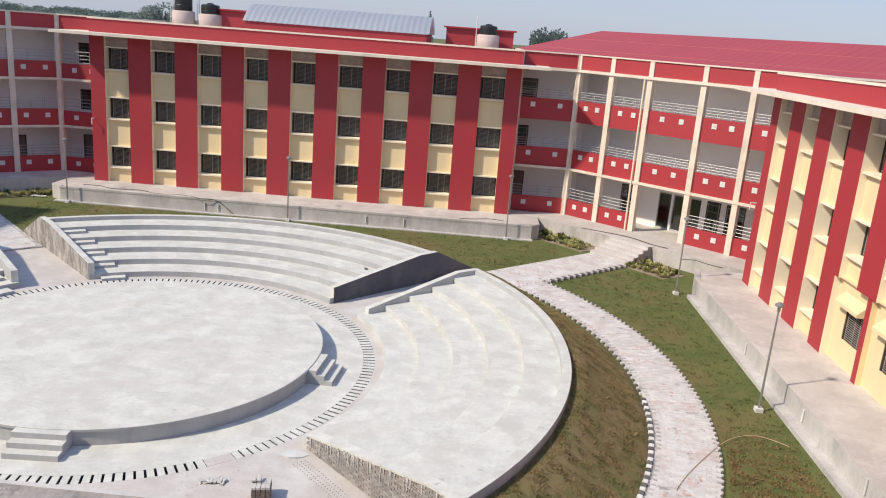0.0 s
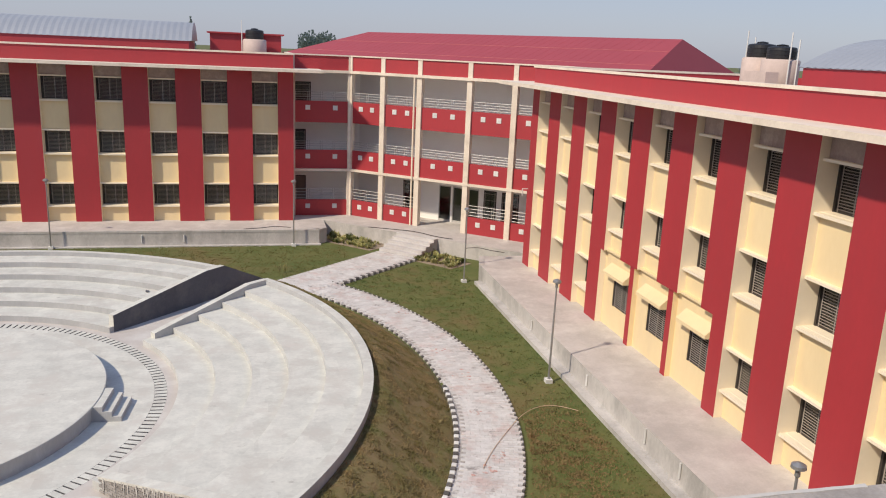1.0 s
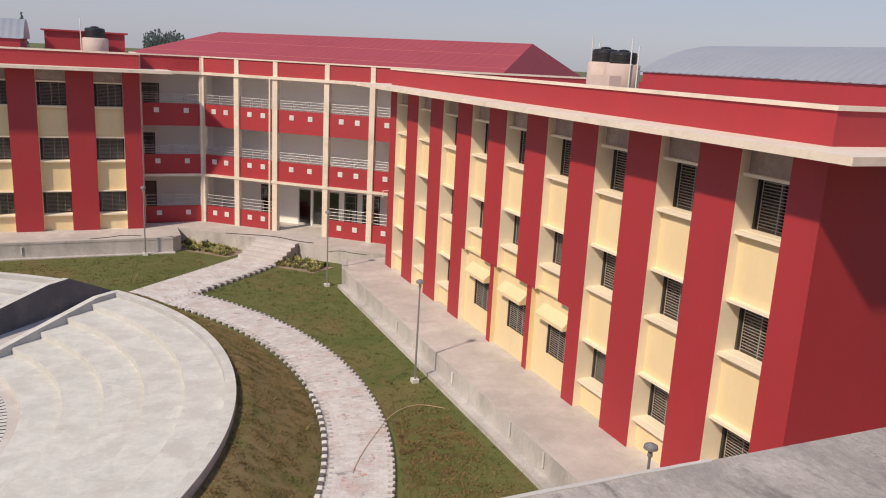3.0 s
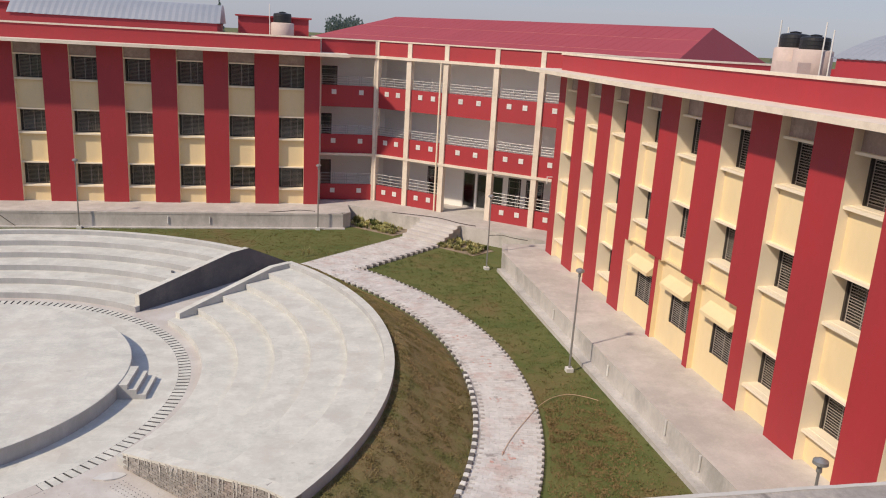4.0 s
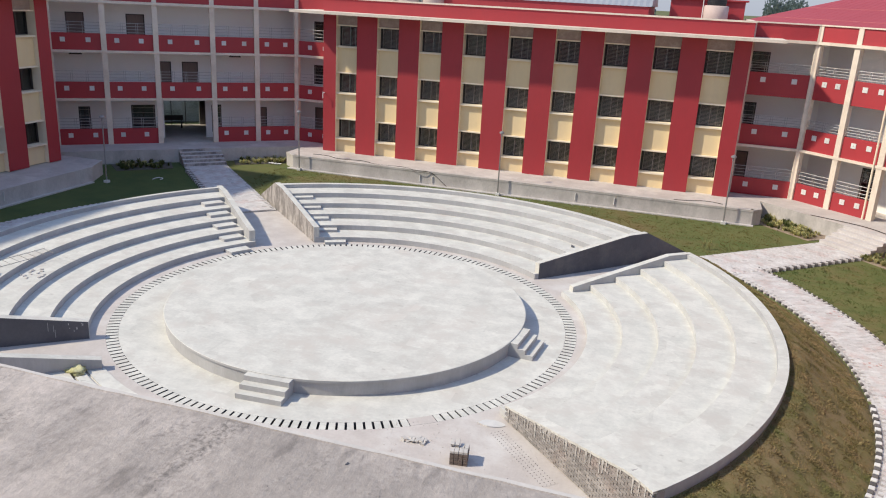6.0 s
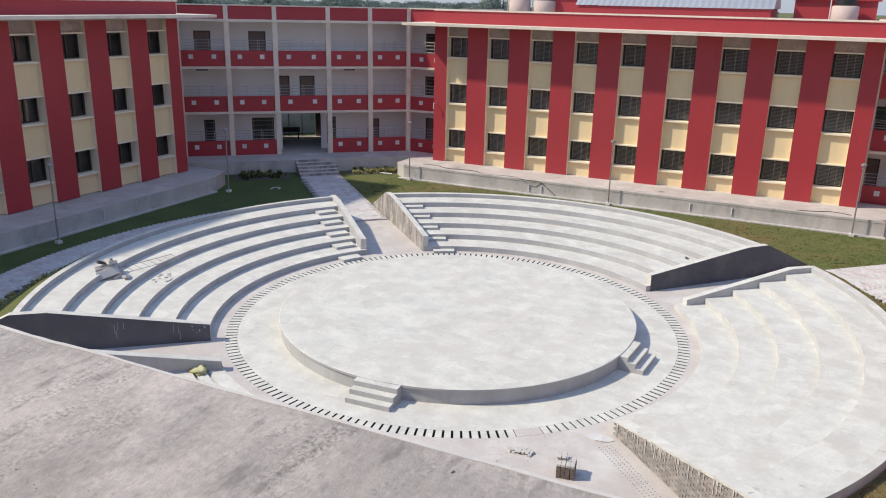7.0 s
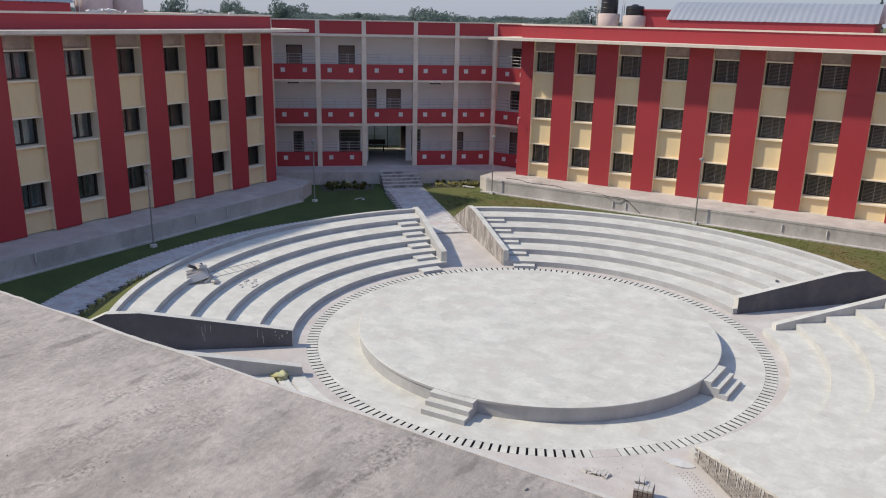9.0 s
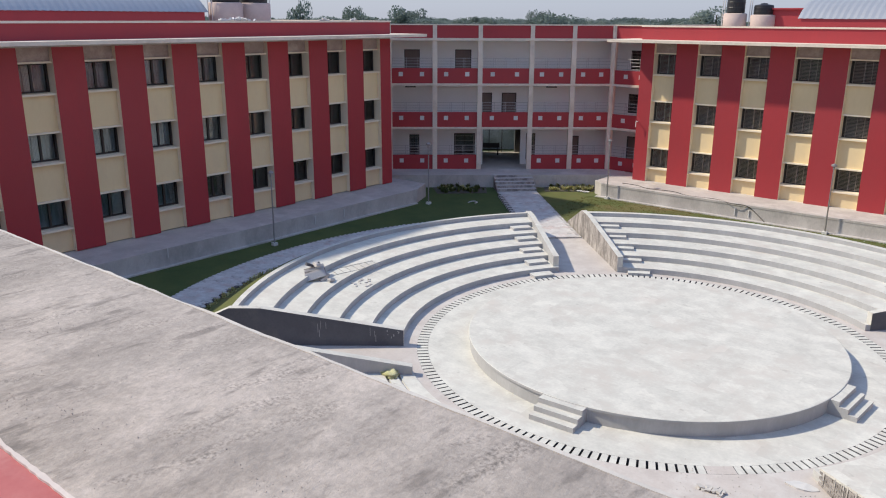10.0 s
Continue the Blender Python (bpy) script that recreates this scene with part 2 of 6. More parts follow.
BAR = mat("grille_paint", (0.40, 0.36, 0.33), rough=0.6, bump=0)
DOORM = mat("brown_door", (0.22, 0.155, 0.13), (0.17, 0.12, 0.10), 0.55, big=1.2, fine=20, bump=0.05, stretch=(6, 6, 1))
# Rooms are coloured dark so that the windows read dim.
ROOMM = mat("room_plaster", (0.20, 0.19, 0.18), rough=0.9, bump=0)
BRICK = mat("brick", (0.335, 0.315, 0.30), (0.24, 0.225, 0.215), 0.95, big=1.2, fine=20, amount=1.0, bump=0.5, vary=0.22, stain=(0.31, 0.25, 0.225), stain_size=0.45)
MORTAR = mat("mortar", (0.62, 0.60, 0.57), (0.44, 0.42, 0.39), 0.95, big=2, fine=20, bump=0.4)
JOINTBED = mat("recessed_joint", (0.42, 0.40, 0.38), (0.33, 0.31, 0.295), 0.95, big=2, fine=20, bump=0.4)
KERBW = mat("white_kerb_paint", (0.74, 0.74, 0.72), (0.60, 0.59, 0.57), 0.8, bump=0.1, vary=0.1)
# Dark stones stand in for the dark gaps and shadows between kerb teeth.
KERBD = mat("dark_kerb_gap", (0.085, 0.08, 0.078), (0.14, 0.13, 0.125), 0.85, bump=0.1, vary=0.25)
HOSE = mat("orange_hose", (0.66, 0.46, 0.31), rough=0.6, bump=0)
SACK = mat("woven_sack", (0.72, 0.70, 0.44), (0.40, 0.39, 0.17), 0.9, big=3.5, fine=20, amount=1.5, bump=0.4)
# Curtain colour is lifted, standing in for what the panes reflect.
BLIND = mat("blue_grey_curtain", (0.52, 0.58, 0.64), (0.22, 0.26, 0.31), 0.9, big=3.0, fine=9, amount=2.0, bump=0.05, stretch=(1, 1, 0.12))
CURTAIN = mat("pale_curtain", (0.86, 0.86, 0.85), (0.74, 0.74, 0.73), 0.9, bump=0.05)


def let_light_through(m, share):
    """Thin leaves: part of the light passes to the far side."""
    nt = m.node_tree
    b = nt.nodes["Principled BSDF"]
    tr, mx = nt.nodes.new("ShaderNodeBsdfTranslucent"), nt.nodes.new("ShaderNodeMixShader")
    nt.links.new(b.inputs["Base Color"].links[0].from_socket, tr.inputs[0])
    mx.inputs[0].default_value = share
    nt.links.new(b.outputs[0], mx.inputs[1])
    nt.links.new(tr.outputs[0], mx.inputs[2])
    nt.links.new(mx.outputs[0], nt.nodes["Material Output"].inputs[0])


for m in (FARLEAF, LEAF, BLADE):
    let_light_through(m, 0.4)


def glass_mat():
    m = bpy.data.materials.new("window_glass")
    m.use_nodes = True
    nt = m.node_tree
    nt.nodes.remove(nt.nodes["Principled BSDF"])
    out = nt.nodes["Material Output"]
    tr, gl, fr, mx = (nt.nodes.new(k) for k in ("ShaderNodeBsdfTransparent", "ShaderNodeBsdfGlossy", "ShaderNodeFresnel", "ShaderNodeMixShader"))
    tr.inputs[0].default_value = (0.72, 0.78, 0.80, 1)
    gl.inputs["Roughness"].default_value = 0.12
    fr.inputs[0].default_value = 1.75
    nt.links.new(fr.outputs[0], mx.inputs[0])
    nt.links.new(tr.outputs[0], mx.inputs[1])
    nt.links.new(gl.outputs[0], mx.inputs[2])
    nt.links.new(mx.outputs[0], out.inputs[0])
    return m


GLASS = glass_mat()


# ---- building helpers ----
def box(bm, x0, x1, y0, y1, z0, z1, mi=0):
    v = [bm.verts.new((x, y, z)) for z in (z0, z1) for y in (y0, y1) for x in (x0, x1)]
    fs = []
    for q in ((0, 2, 3, 1), (4, 5, 7, 6), (0, 1, 5, 4), (2, 6, 7, 3), (0, 4, 6, 2), (1, 3, 7, 5)):
        f = bm.faces.new([v[i] for i in q])
        f.material_index = mi
        fs.append(f)
    return fs


def boxes(*bs):
    bm = bmesh.new()
    for b in bs:
        box(bm, *b)
    return bm


def prism(bm, pts, z0, z1, mi=0):
    """A solid over a counter-clockwise outline; z1 may be a list, one height a point."""
    top = z1 if isinstance(z1, (list, tuple)) else [z1] * len(pts)
    lo = [bm.verts.new((x, y, z0)) for x, y in pts]
    hi = [bm.verts.new((x, y, z)) for (x, y), z in zip(pts, top)]
    n = len(pts)
    fs = [bm.faces.new(hi), bm.faces.new(lo[::-1])]
    for i in range(n):
        fs.append(bm.faces.new((lo[i], lo[(i + 1) % n], hi[(i + 1) % n], hi[i])))
    for f in fs:
        f.material_index = mi
    return fs


def rod(bm, a, b, r=0.02, n=6, mi=0):
    a, b = Vector(a), Vector(b)
    q = (b - a).to_track_quat("Z", "Y")
    ring = [q @ Vector((r * cos(2 * pi * i / n), r * sin(2 * pi * i / n), 0)) for i in range(n)]
    lo, hi = [bm.verts.new(a + v) for v in ring], [bm.verts.new(b + v) for v in ring]
    bm.faces.new(lo[::-1])
    bm.faces.new(hi)
    for i in range(n):
        bm.faces.new((lo[i], lo[(i + 1) % n], hi[(i + 1) % n], hi[i])).material_index = mi


def lathe(bm, prof, n=24, c=(0, 0), mi=0):
    """Turns a profile of (r, z) round the upright axis through c."""
    rings = [[bm.verts.new((c[0] + r * cos(2 * pi * i / n), c[1] + r * sin(2 * pi * i / n), z)) for i in range(n)] for r, z in prof]
    for a, b in zip(rings, rings[1:]):
        for i in range(n):
            bm.faces.new((a[i], a[(i + 1) % n], b[(i + 1) % n], b[i])).material_index = mi
    bm.faces.new(rings[0][::-1]).material_index = mi
    bm.faces.new(rings[-1]).material_index = mi


def mesh(name, bm, mats):
    me = bpy.data.meshes.new(name)
    bmesh.ops.recalc_face_normals(bm, faces=bm.faces)
    bm.to_mesh(me)
    bm.free()
    for m in mats if isinstance(mats, (list, tuple)) else (mats,):
        me.materials.append(m)
    return me


def part(name, bm, mats, parent=None, label=""):
    ob = new(name, bm if isinstance(bm, bpy.types.Mesh) else mesh(name, bm, mats))
    if parent:
        ob.parent = parent
    if label:
        ob["label"] = label
    return ob


def thing(name, label, category, group="", m=None, kind=""):
    ob = new(name)
    ob.empty_display_size = 0.2
    if m is not None:
        ob.matrix_basis = m
    return tagged(ob, label, category, group, kind)


def smooth(ob):
    ob.data.polygons.foreach_set("use_smooth", [True] * len(ob.data.polygons))
    return ob


# ---- plan ----
PL = 0.9                          # plinth top
STOREY = 3.15
ROOF = PL + 3 * STOREY            # 10.35
PAR = 11.33                       # parapet top
HALF = 13.72                      # half a wing's length
BAY, GAP = 3.0, 1.54             # window bays
SILLS = [(1.87, 3.2), (5.03, 6.36), (8.17, 9.5)]

# ---- ground ----
bm = bmesh.new()
n, rings = 96, [0.01, 14.0, 15.4, 18, 22, 26, 32, 40, 60, 100, 200, 500, 1200, 3000]
vr = [[bm.verts.new((r * cos(2 * pi * i / n), r * sin(2 * pi * i / n), -0.6 if r < 14.5 else 0)) for i in range(n)] for r in rings]
for a, b in zip(vr, vr[1:]):
    for i in range(n):
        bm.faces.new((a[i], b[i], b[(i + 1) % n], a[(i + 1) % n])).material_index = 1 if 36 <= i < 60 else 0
tagged(part("ground", bm, (GRASS, GREEN)), "patchy green and brown lawn round the amphitheatre", "lawn", kind="structure")


# ---- wings with red piers ----
def window_meshes():
    w, h = GAP - 0.02, SILLS[0][1] - SILLS[0][0] - 0.02
    fr = boxes((-w / 2, -w / 2 + 0.07, -0.03, 0.1, 0, h), (w / 2 - 0.07, w / 2, -0.03, 0.1, 0, h), (-w / 2 + 0.07, w / 2 - 0.07, 0, 0.1, 0, 0.07),
               (-w / 2 + 0.07, w / 2 - 0.07, 0, 0.1, h - 0.07, h), (-0.05, 0.05, -0.005, 0.09, 0.07, h - 0.07))
    pn = boxes((-w / 2 + 0.07, -0.04, 0.055, 0.063, 0.07, h - 0.07), (0.04, w / 2 - 0.07, 0.055, 0.063, 0.07, h - 0.07))
    gr = bmesh.new()
    for k in range(15):
        z = 0.1 + k * (h - 0.2) / 14
        box(gr, -w / 2 + 0.15, w / 2 - 0.07, -0.025, -0.012, z - 0.008, z + 0.008)
    for x in (-w / 2 + 0.16, -0.02, w / 4):
        box(gr, x - 0.011, x + 0.011, -0.012, 0.0, 0.02, h - 0.02)
    return mesh("window_frame", fr, DARK), mesh("pane", pn, GLASS), mesh("grille", gr, BAR)


WIN = window_meshes()


def curtain_mesh(x0, x1, y=0.075, material=CURTAIN):
    c = bmesh.new()
    h = SILLS[0][1] - SILLS[0][0]
    k = 14
    lo = [c.verts.new((x0 + (x1 - x0) * i / k, y + 0.02 * (i % 2), 0.08)) for i in range(k + 1)]
    hi = [c.verts.new((x0 + (x1 - x0) * i / k, y + 0.02 * (i % 2), h - 0.1)) for i in range(k + 1)]
    for i in range(k):
        c.faces.new((lo[i], lo[i + 1], hi[i + 1], hi[i]))
    return mesh("curtain", c, material)


CURT = [curtain_mesh(-0.68, -0.12), curtain_mesh(-0.34, 0.12), curtain_mesh(0.15, 0.66)]
DRAWN = curtain_mesh(-0.66, 0.66, 0.13, BLIND)

ZLOW = 4.1                        # underside of the cut-off piers
DEEP = 0.62                       # how far the windows sit behind the piers


def wing(label, m, low=(), canopy=1.7, curtains=(), front_parapet=True, depth=12.0, canopy_up=0.0, foot=0.0, barred=1, drawn=False):
    """A three-storey wing. Local x runs along the front, which faces -y."""
    w = thing("school_wing", label, "building", "wings round the court", m)
    cs = [-12.0 + BAY * i for i in range(9)]
    edges = [-HALF] + [c + s * GAP / 2 for c in cs for s in (-1, 1)] + [HALF]
    # piers: red fronts, cream cheeks
    for k in range(10):
        x0, x1 = edges[2 * k], edges[2 * k + 1]
        z0 = PL - foot
        bm = bmesh.new()
        if low and k in low[1:]:
            z0 = ZLOW
        if low and k == max(low) + 1:
            z0 = ZLOW
            fs = box(bm, (x0 + x1) / 2 - 0.02, x1, 0, DEEP + 0.2, PL, ZLOW)
        elif low and k == min(low):
            z0 = ZLOW
            fs = box(bm, x0, x1 - 0.3, 0, DEEP + 0.2, PL, ZLOW)
        else:
            fs = []
        fs += box(bm, x0, x1, 0, DEEP + 0.2, z0, ROOF - 0.15)
        for f in fs:
            f.normal_update()
            f.material_index = 0 if f.normal.y < -0.5 or (k == 0 and f.normal.x < -0.5) or (k == 9 and f.normal.x > 0.5) else 1
        part("pier", bm, (RED, CHEEK), w, "red pier with pale cream cheeks")
    # recessed bays: aprons, slabs and windows
    for i, c in enumerate(cs):
        x0, x1 = c - GAP / 2, c + GAP / 2
        zs = [PL - foot] + [z for s in SILLS for z in s] + [ROOF - 0.15]
        for j in range(0, 8, 2):
            if j == 0 and i in low:
                continue
            z0 = ZLOW + 0.08 if j == 2 and i in low else zs[j]
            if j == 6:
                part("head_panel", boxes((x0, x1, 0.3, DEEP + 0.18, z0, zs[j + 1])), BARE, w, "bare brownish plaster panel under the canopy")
            else:
                part("apron_panel", boxes((x0, x1, 0.3, DEEP + 0.18, z0, zs[j + 1])), CREAM, w)
        for j, (s0, s1) in enumerate(SILLS):
            if j == 0 and i in low:
                continue
            part("sill_slab", boxes((x0, x1, 0.1, 0.3, s0 - 0.09, s0), (x0, x1, 0.3, DEEP + 0.04, s0, s0 + 0.012)), CHEEK, w)
            part("lintel_slab", boxes((x0, x1, 0.13, 0.3, s1, s1 + 0.08)), CHEEK, w)
            fr = part("window", WIN[0], DARK, w, "dark framed window with a horizontal bar grille")
            fr.location = (c, DEEP + 0.04, s0 + 0.01)
            part("pane", WIN[1], GLASS, fr).visible_shadow = False
            if (2 * i + j) % barred == 0:
                part("grille", WIN[2], BAR, fr)
            elif drawn:
                part("curtain", DRAWN, BLIND, fr, "drawn blue-grey curtain")
            for q in curtains:
                if q[:2] == (i, j):
                    part("curtain", CURT[q[2]], CURTAIN, fr)
    if low:
        # ground floor walled out nearly flush, with hooded windows
        lo, hi = min(low), max(low)
        a, b = cs[lo] - GAP / 2 - 0.0, cs[hi] + GAP / 2
        z1 = ZLOW
        yw = 0.27
        for i in low:
            x0 = cs[i] - (BAY / 2 - 0.1 if i > lo else GAP / 2 + 0.29)
            x1 = cs[i] + (BAY / 2 - 0.1 if i < hi else BAY / 2)
            c = cs[i] + 0.62
            s0, s1 = 1.9, 3.23
            h = GAP / 2 - 0.01
            bm = boxes((x0, c - h, yw, yw + 0.2, PL, z1), (c - h, c + h, yw, yw + 0.2, PL, s0), (c - h, c + h, yw, yw + 0.2, s1, z1))
            if x1 > c + h:
                box(bm, c + h, x1, yw, yw + 0.2, PL, z1)
            bmesh.ops.remove_doubles(bm, verts=bm.verts[:], dist=0.001)
            part("infill_wall", bm, CREAM, w)
            fr = part("window", WIN[0], DARK, w, "dark framed window under a cream hood")
            fr.location = (c, yw + 0.05, s0)
            part("pane", WIN[1], GLASS, fr).visible_shadow = False
            part("grille", WIN[2], BAR, fr)
            hb = bmesh.new()
            vs = [(x, y, z) for x in (c - h - 0.36, c + h - 0.02) for y, z in ((yw, s1 + 0.42), (yw - 0.36, s1 + 0.1), (yw - 0.36, s1 - 0.02), (yw, s1 - 0.02))]
            vv = [hb.verts.new(p) for p in vs]
            hb.faces.new(vv[:4])
            hb.faces.new(vv[4:][::-1])
            for q in range(4):
                hb.faces.new((vv[q], vv[(q + 1) % 4], vv[4 + (q + 1) % 4], vv[4 + q]))
            part("window_hood", hb, CREAM, w, "sloping cream sunshade over the window")
            part("sill_shelf", boxes((cs[i] - GAP / 2, cs[i] + GAP / 2, 0.12, DEEP + 0.1, z1, z1 + 0.08)), CREAM, w)
            if i < hi:
                x = cs[i] + BAY / 2
                bm = boxes((x + 0.08, x + 0.42, 0.06, DEEP, PL, z1))
                for f in bm.faces:
                    f.normal_update()
                    f.material_index = 0 if f.normal.y < -0.5 else 1
                part("pier_strip", bm, (RED, CREAM), w)
    # shell: end walls, rear wall, floors, inner walls
    for b in ((-HALF, -HALF + 0.25, DEEP + 0.2, depth, PL, ROOF - 0.15), (HALF - 0.25, HALF, DEEP + 0.2, depth, PL, ROOF - 0.15), (-HALF + 0.25, HALF - 0.25, depth - 0.25, depth, PL, ROOF - 0.15)):
        part("outer_wall", boxes(b), RED, w)
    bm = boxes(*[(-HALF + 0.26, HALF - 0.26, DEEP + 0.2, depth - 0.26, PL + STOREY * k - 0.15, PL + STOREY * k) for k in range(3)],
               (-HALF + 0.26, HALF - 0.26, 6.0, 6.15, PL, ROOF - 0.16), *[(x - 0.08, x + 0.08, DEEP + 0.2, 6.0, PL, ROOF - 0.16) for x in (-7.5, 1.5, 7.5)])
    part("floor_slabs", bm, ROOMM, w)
    part("roof_slab", boxes((-HALF, HALF, 0.0, depth, ROOF - 0.15, ROOF - 0.002)), CONC, w)
    # canopy slab round the front and the ends
    e = 1.7
    zc0, zc1 = ROOF - 0.1 + canopy_up, ROOF + 0.07 + canopy_up
    bm = bmesh.new()
    prism(bm, [(-HALF - e, -canopy), (HALF + e, -canopy), (HALF + e, 4.0), (HALF + 0.002, 4.0), (HALF + 0.002, -0.002), (-HALF - 0.002, -0.002), (-HALF - 0.002, 4.0), (-HALF - e, 4.0)], zc0, zc1)
    part("canopy", bm, (SLAB if not front_parapet else TRIM), w, "projecting pale concrete canopy slab")
    if front_parapet:
        t = 0.18
        for b in ((-HALF, HALF, 0, t, ROOF, PAR - 0.1), (-HALF, -HALF + t, t, depth, ROOF, PAR - 0.1), (HALF - t, HALF, t, depth, ROOF, PAR - 0.1), (-HALF + t, HALF - t, depth - t, depth, ROOF, PAR - 0.1)):
            part("parapet", boxes(b), RED, w)
        part("spout_pipe", boxes((-HALF + 0.1, -HALF + 0.14, -0.32, 0.0, 4.95, 4.99), (-HALF + 0.1, -HALF + 0.14, -0.32, -0.28, 4.6, 4.95)), KERBW, w)
        for b in ((-HALF - 0.06, HALF + 0.06, -0.06, t + 0.04, PAR - 0.1, PAR), (-HALF - 0.06, -HALF + t + 0.04, t + 0.04, depth + 0.06, PAR - 0.1, PAR), (HALF - t - 0.04, HALF + 0.06, t + 0.04, depth + 0.06, PAR - 0.1, PAR)):
            part("coping", boxes(b), TRIM, w, "pale cream coping band")
    return w


def wing_at(x, y, turn):
    return pose(x, y, 0, 0, 0, turn)


WA = wing("long three-storey wing with red piers and dark barred windows", wing_at(0.38, 24.67, 0))
WC = wing("three-storey wing with red piers and hooded ground-floor windows", wing_at(25.75, -0.31, -90), low=(3, 4, 5), canopy=1.4, canopy_up=0.065, depth=15.2)
WE = wing("shaded three-storey wing with red piers and pale curtains", pose(-25.22, -1.02, 0.24, 0, 0, 90), canopy_up=0.08, foot=0.2, barred=25, drawn=True,
          curtains=[(0, 2, 1), (1, 1, 1), (1, 2, 1), (2, 1, 0), (3, 2, 0), (3, 1, 1), (4, 2, 0), (4, 1, 0), (5, 2, 0), (6, 2, 0), (6, 1, 1), (7, 2, 0), (7, 1, 2), (2, 0, 2), (4, 0, 2), (6, 0, 2), (8, 1, 0)])
WS = wing("near wing whose bare concrete canopy lies below the parapet", wing_at(0, -25.78, 180), canopy=1.74, front_parapet=False)
# parapet of the near roof, under the camera
part("parapet", boxes((-HALF, HALF, 0.003, 0.26, ROOF, PAR - 0.006)), FADED, WS, "faded dusty red parapet")
def ragged_strip(parent, y, z0, z1, w, seed, label, name, lump=0.0, n=420, chipped=0.0):
    """A thin, unevenly wide painted strip along x."""
    r = random.Random(seed)
    bm = bmesh.new()
    a, b = [], []
    for i in range(n + 1):
        x = -HALF + 2 * HALF * i / n
        k = noise.noise(Vector((x * 2.2, seed, 0))) * 0.7 + noise.noise(Vector((x * 9, seed, 3))) * 0.5
        chip = noise.noise(Vector((x * 34, seed, 5))) + 0.7 * noise.noise(Vector((x * 95, seed, 6)))
        k += chip * (1.3 if chipped else 0)
        a.append((x, y - 0.003 - chipped * max(0.0, chip + 0.2)))
        b.append((x, y + w * max(0.25, 1 + 0.9 * k)))
    up_ = [lump * max(0.0, 0.5 + noise.noise(Vector((p[0] * 3.1, seed, 7))) + 0.6 * noise.noise(Vector((p[0] * 13, seed, 9)))) for p in a]
    prism_rows = [[bm.verts.new((*p, z + u * k)) for p, u in zip(row, up_)] for row, z, k in ((a, z0, 0), (a, z1, 1), (b, z1, 0.25), (b, z0, 0))]
    for u, v in zip(prism_rows, prism_rows[1:]):
        for i in range(n):
            bm.faces.new((u[i], u[i + 1], v[i + 1], v[i]))
    return part(name, bm, MORTAR if lump else EDGE, parent, label)


ragged_strip(WS, 0.001, PAR - 0.10, PAR - 0.003, 0.0022, 2, "worn cream paint along the edge of the parapet", "painted_edge", n=2600, chipped=0.003)
ragged_strip(WS, -1.742, ROOF - 0.1, ROOF + 0.072, 0.011, 5, "lumpy pale cement lip along the edge of the canopy", "cement_lip", 0.007)

# ---- plinths ----
def plinth(name, pts, label):
    bm = bmesh.new()
    fs = prism(bm, pts, -0.1, PL)
    for f in fs[2:]:
        f.material_index = 1
    o = tagged(part(name, bm, (CONC, PLAST)), label, "plinth", kind="structure")
    eb = bmesh.new()
    n = len(pts)
    for (ax_, ay_), (bx_, by_) in zip(pts, pts[1:] + pts[:1]):
        if max(abs(ax_), abs(bx_)) > 26 or max(abs(ay_), abs(by_)) > 26.5:
            continue
        d_ = (Vector((bx_, by_)) - Vector((ax_, ay_)))
        n_ = Vector((-d_.y, d_.x)).normalized() * 0.28
        o_ = n_ * -0.07
        prism(eb, [(ax_ + o_.x, ay_ + o_.y), (bx_ + o_.x, by_ + o_.y), (bx_ + n_.x, by_ + n_.y), (ax_ + n_.x, ay_ + n_.y)], PL - 0.1, PL + 0.025)
    if len(eb.verts):
        part("edge_band", eb, PLAST, o)
    return o


plinth("plinth_north", [(-14.2, 21.85), (15.5, 21.85), (16.0, 22.4), (16.0, 37), (-15.1, 37), (-15.1, 22.6)], "rough grey concrete plinth with a walkway before the wing")
plinth("plinth_east", [(23.28, -27.5), (38, -27.5), (38, 14.85), (23.75, 14.85), (23.28, 13.2)], "rough grey concrete plinth with a walkway before the wing")
plinth("plinth_west", [(-38, -27.5), (-22.5, -27.5), (-22.5, 12.2), (-23.3, 14.0), (-38, 14.0)], "shaded grey concrete plinth with a walkway before the wing")
plinth("plinth_south", [(-21.9, -37), (22.9, -37), (22.9, -22.6), (-21.9, -22.6)], "grey concrete plinth with a walkway before the wing")


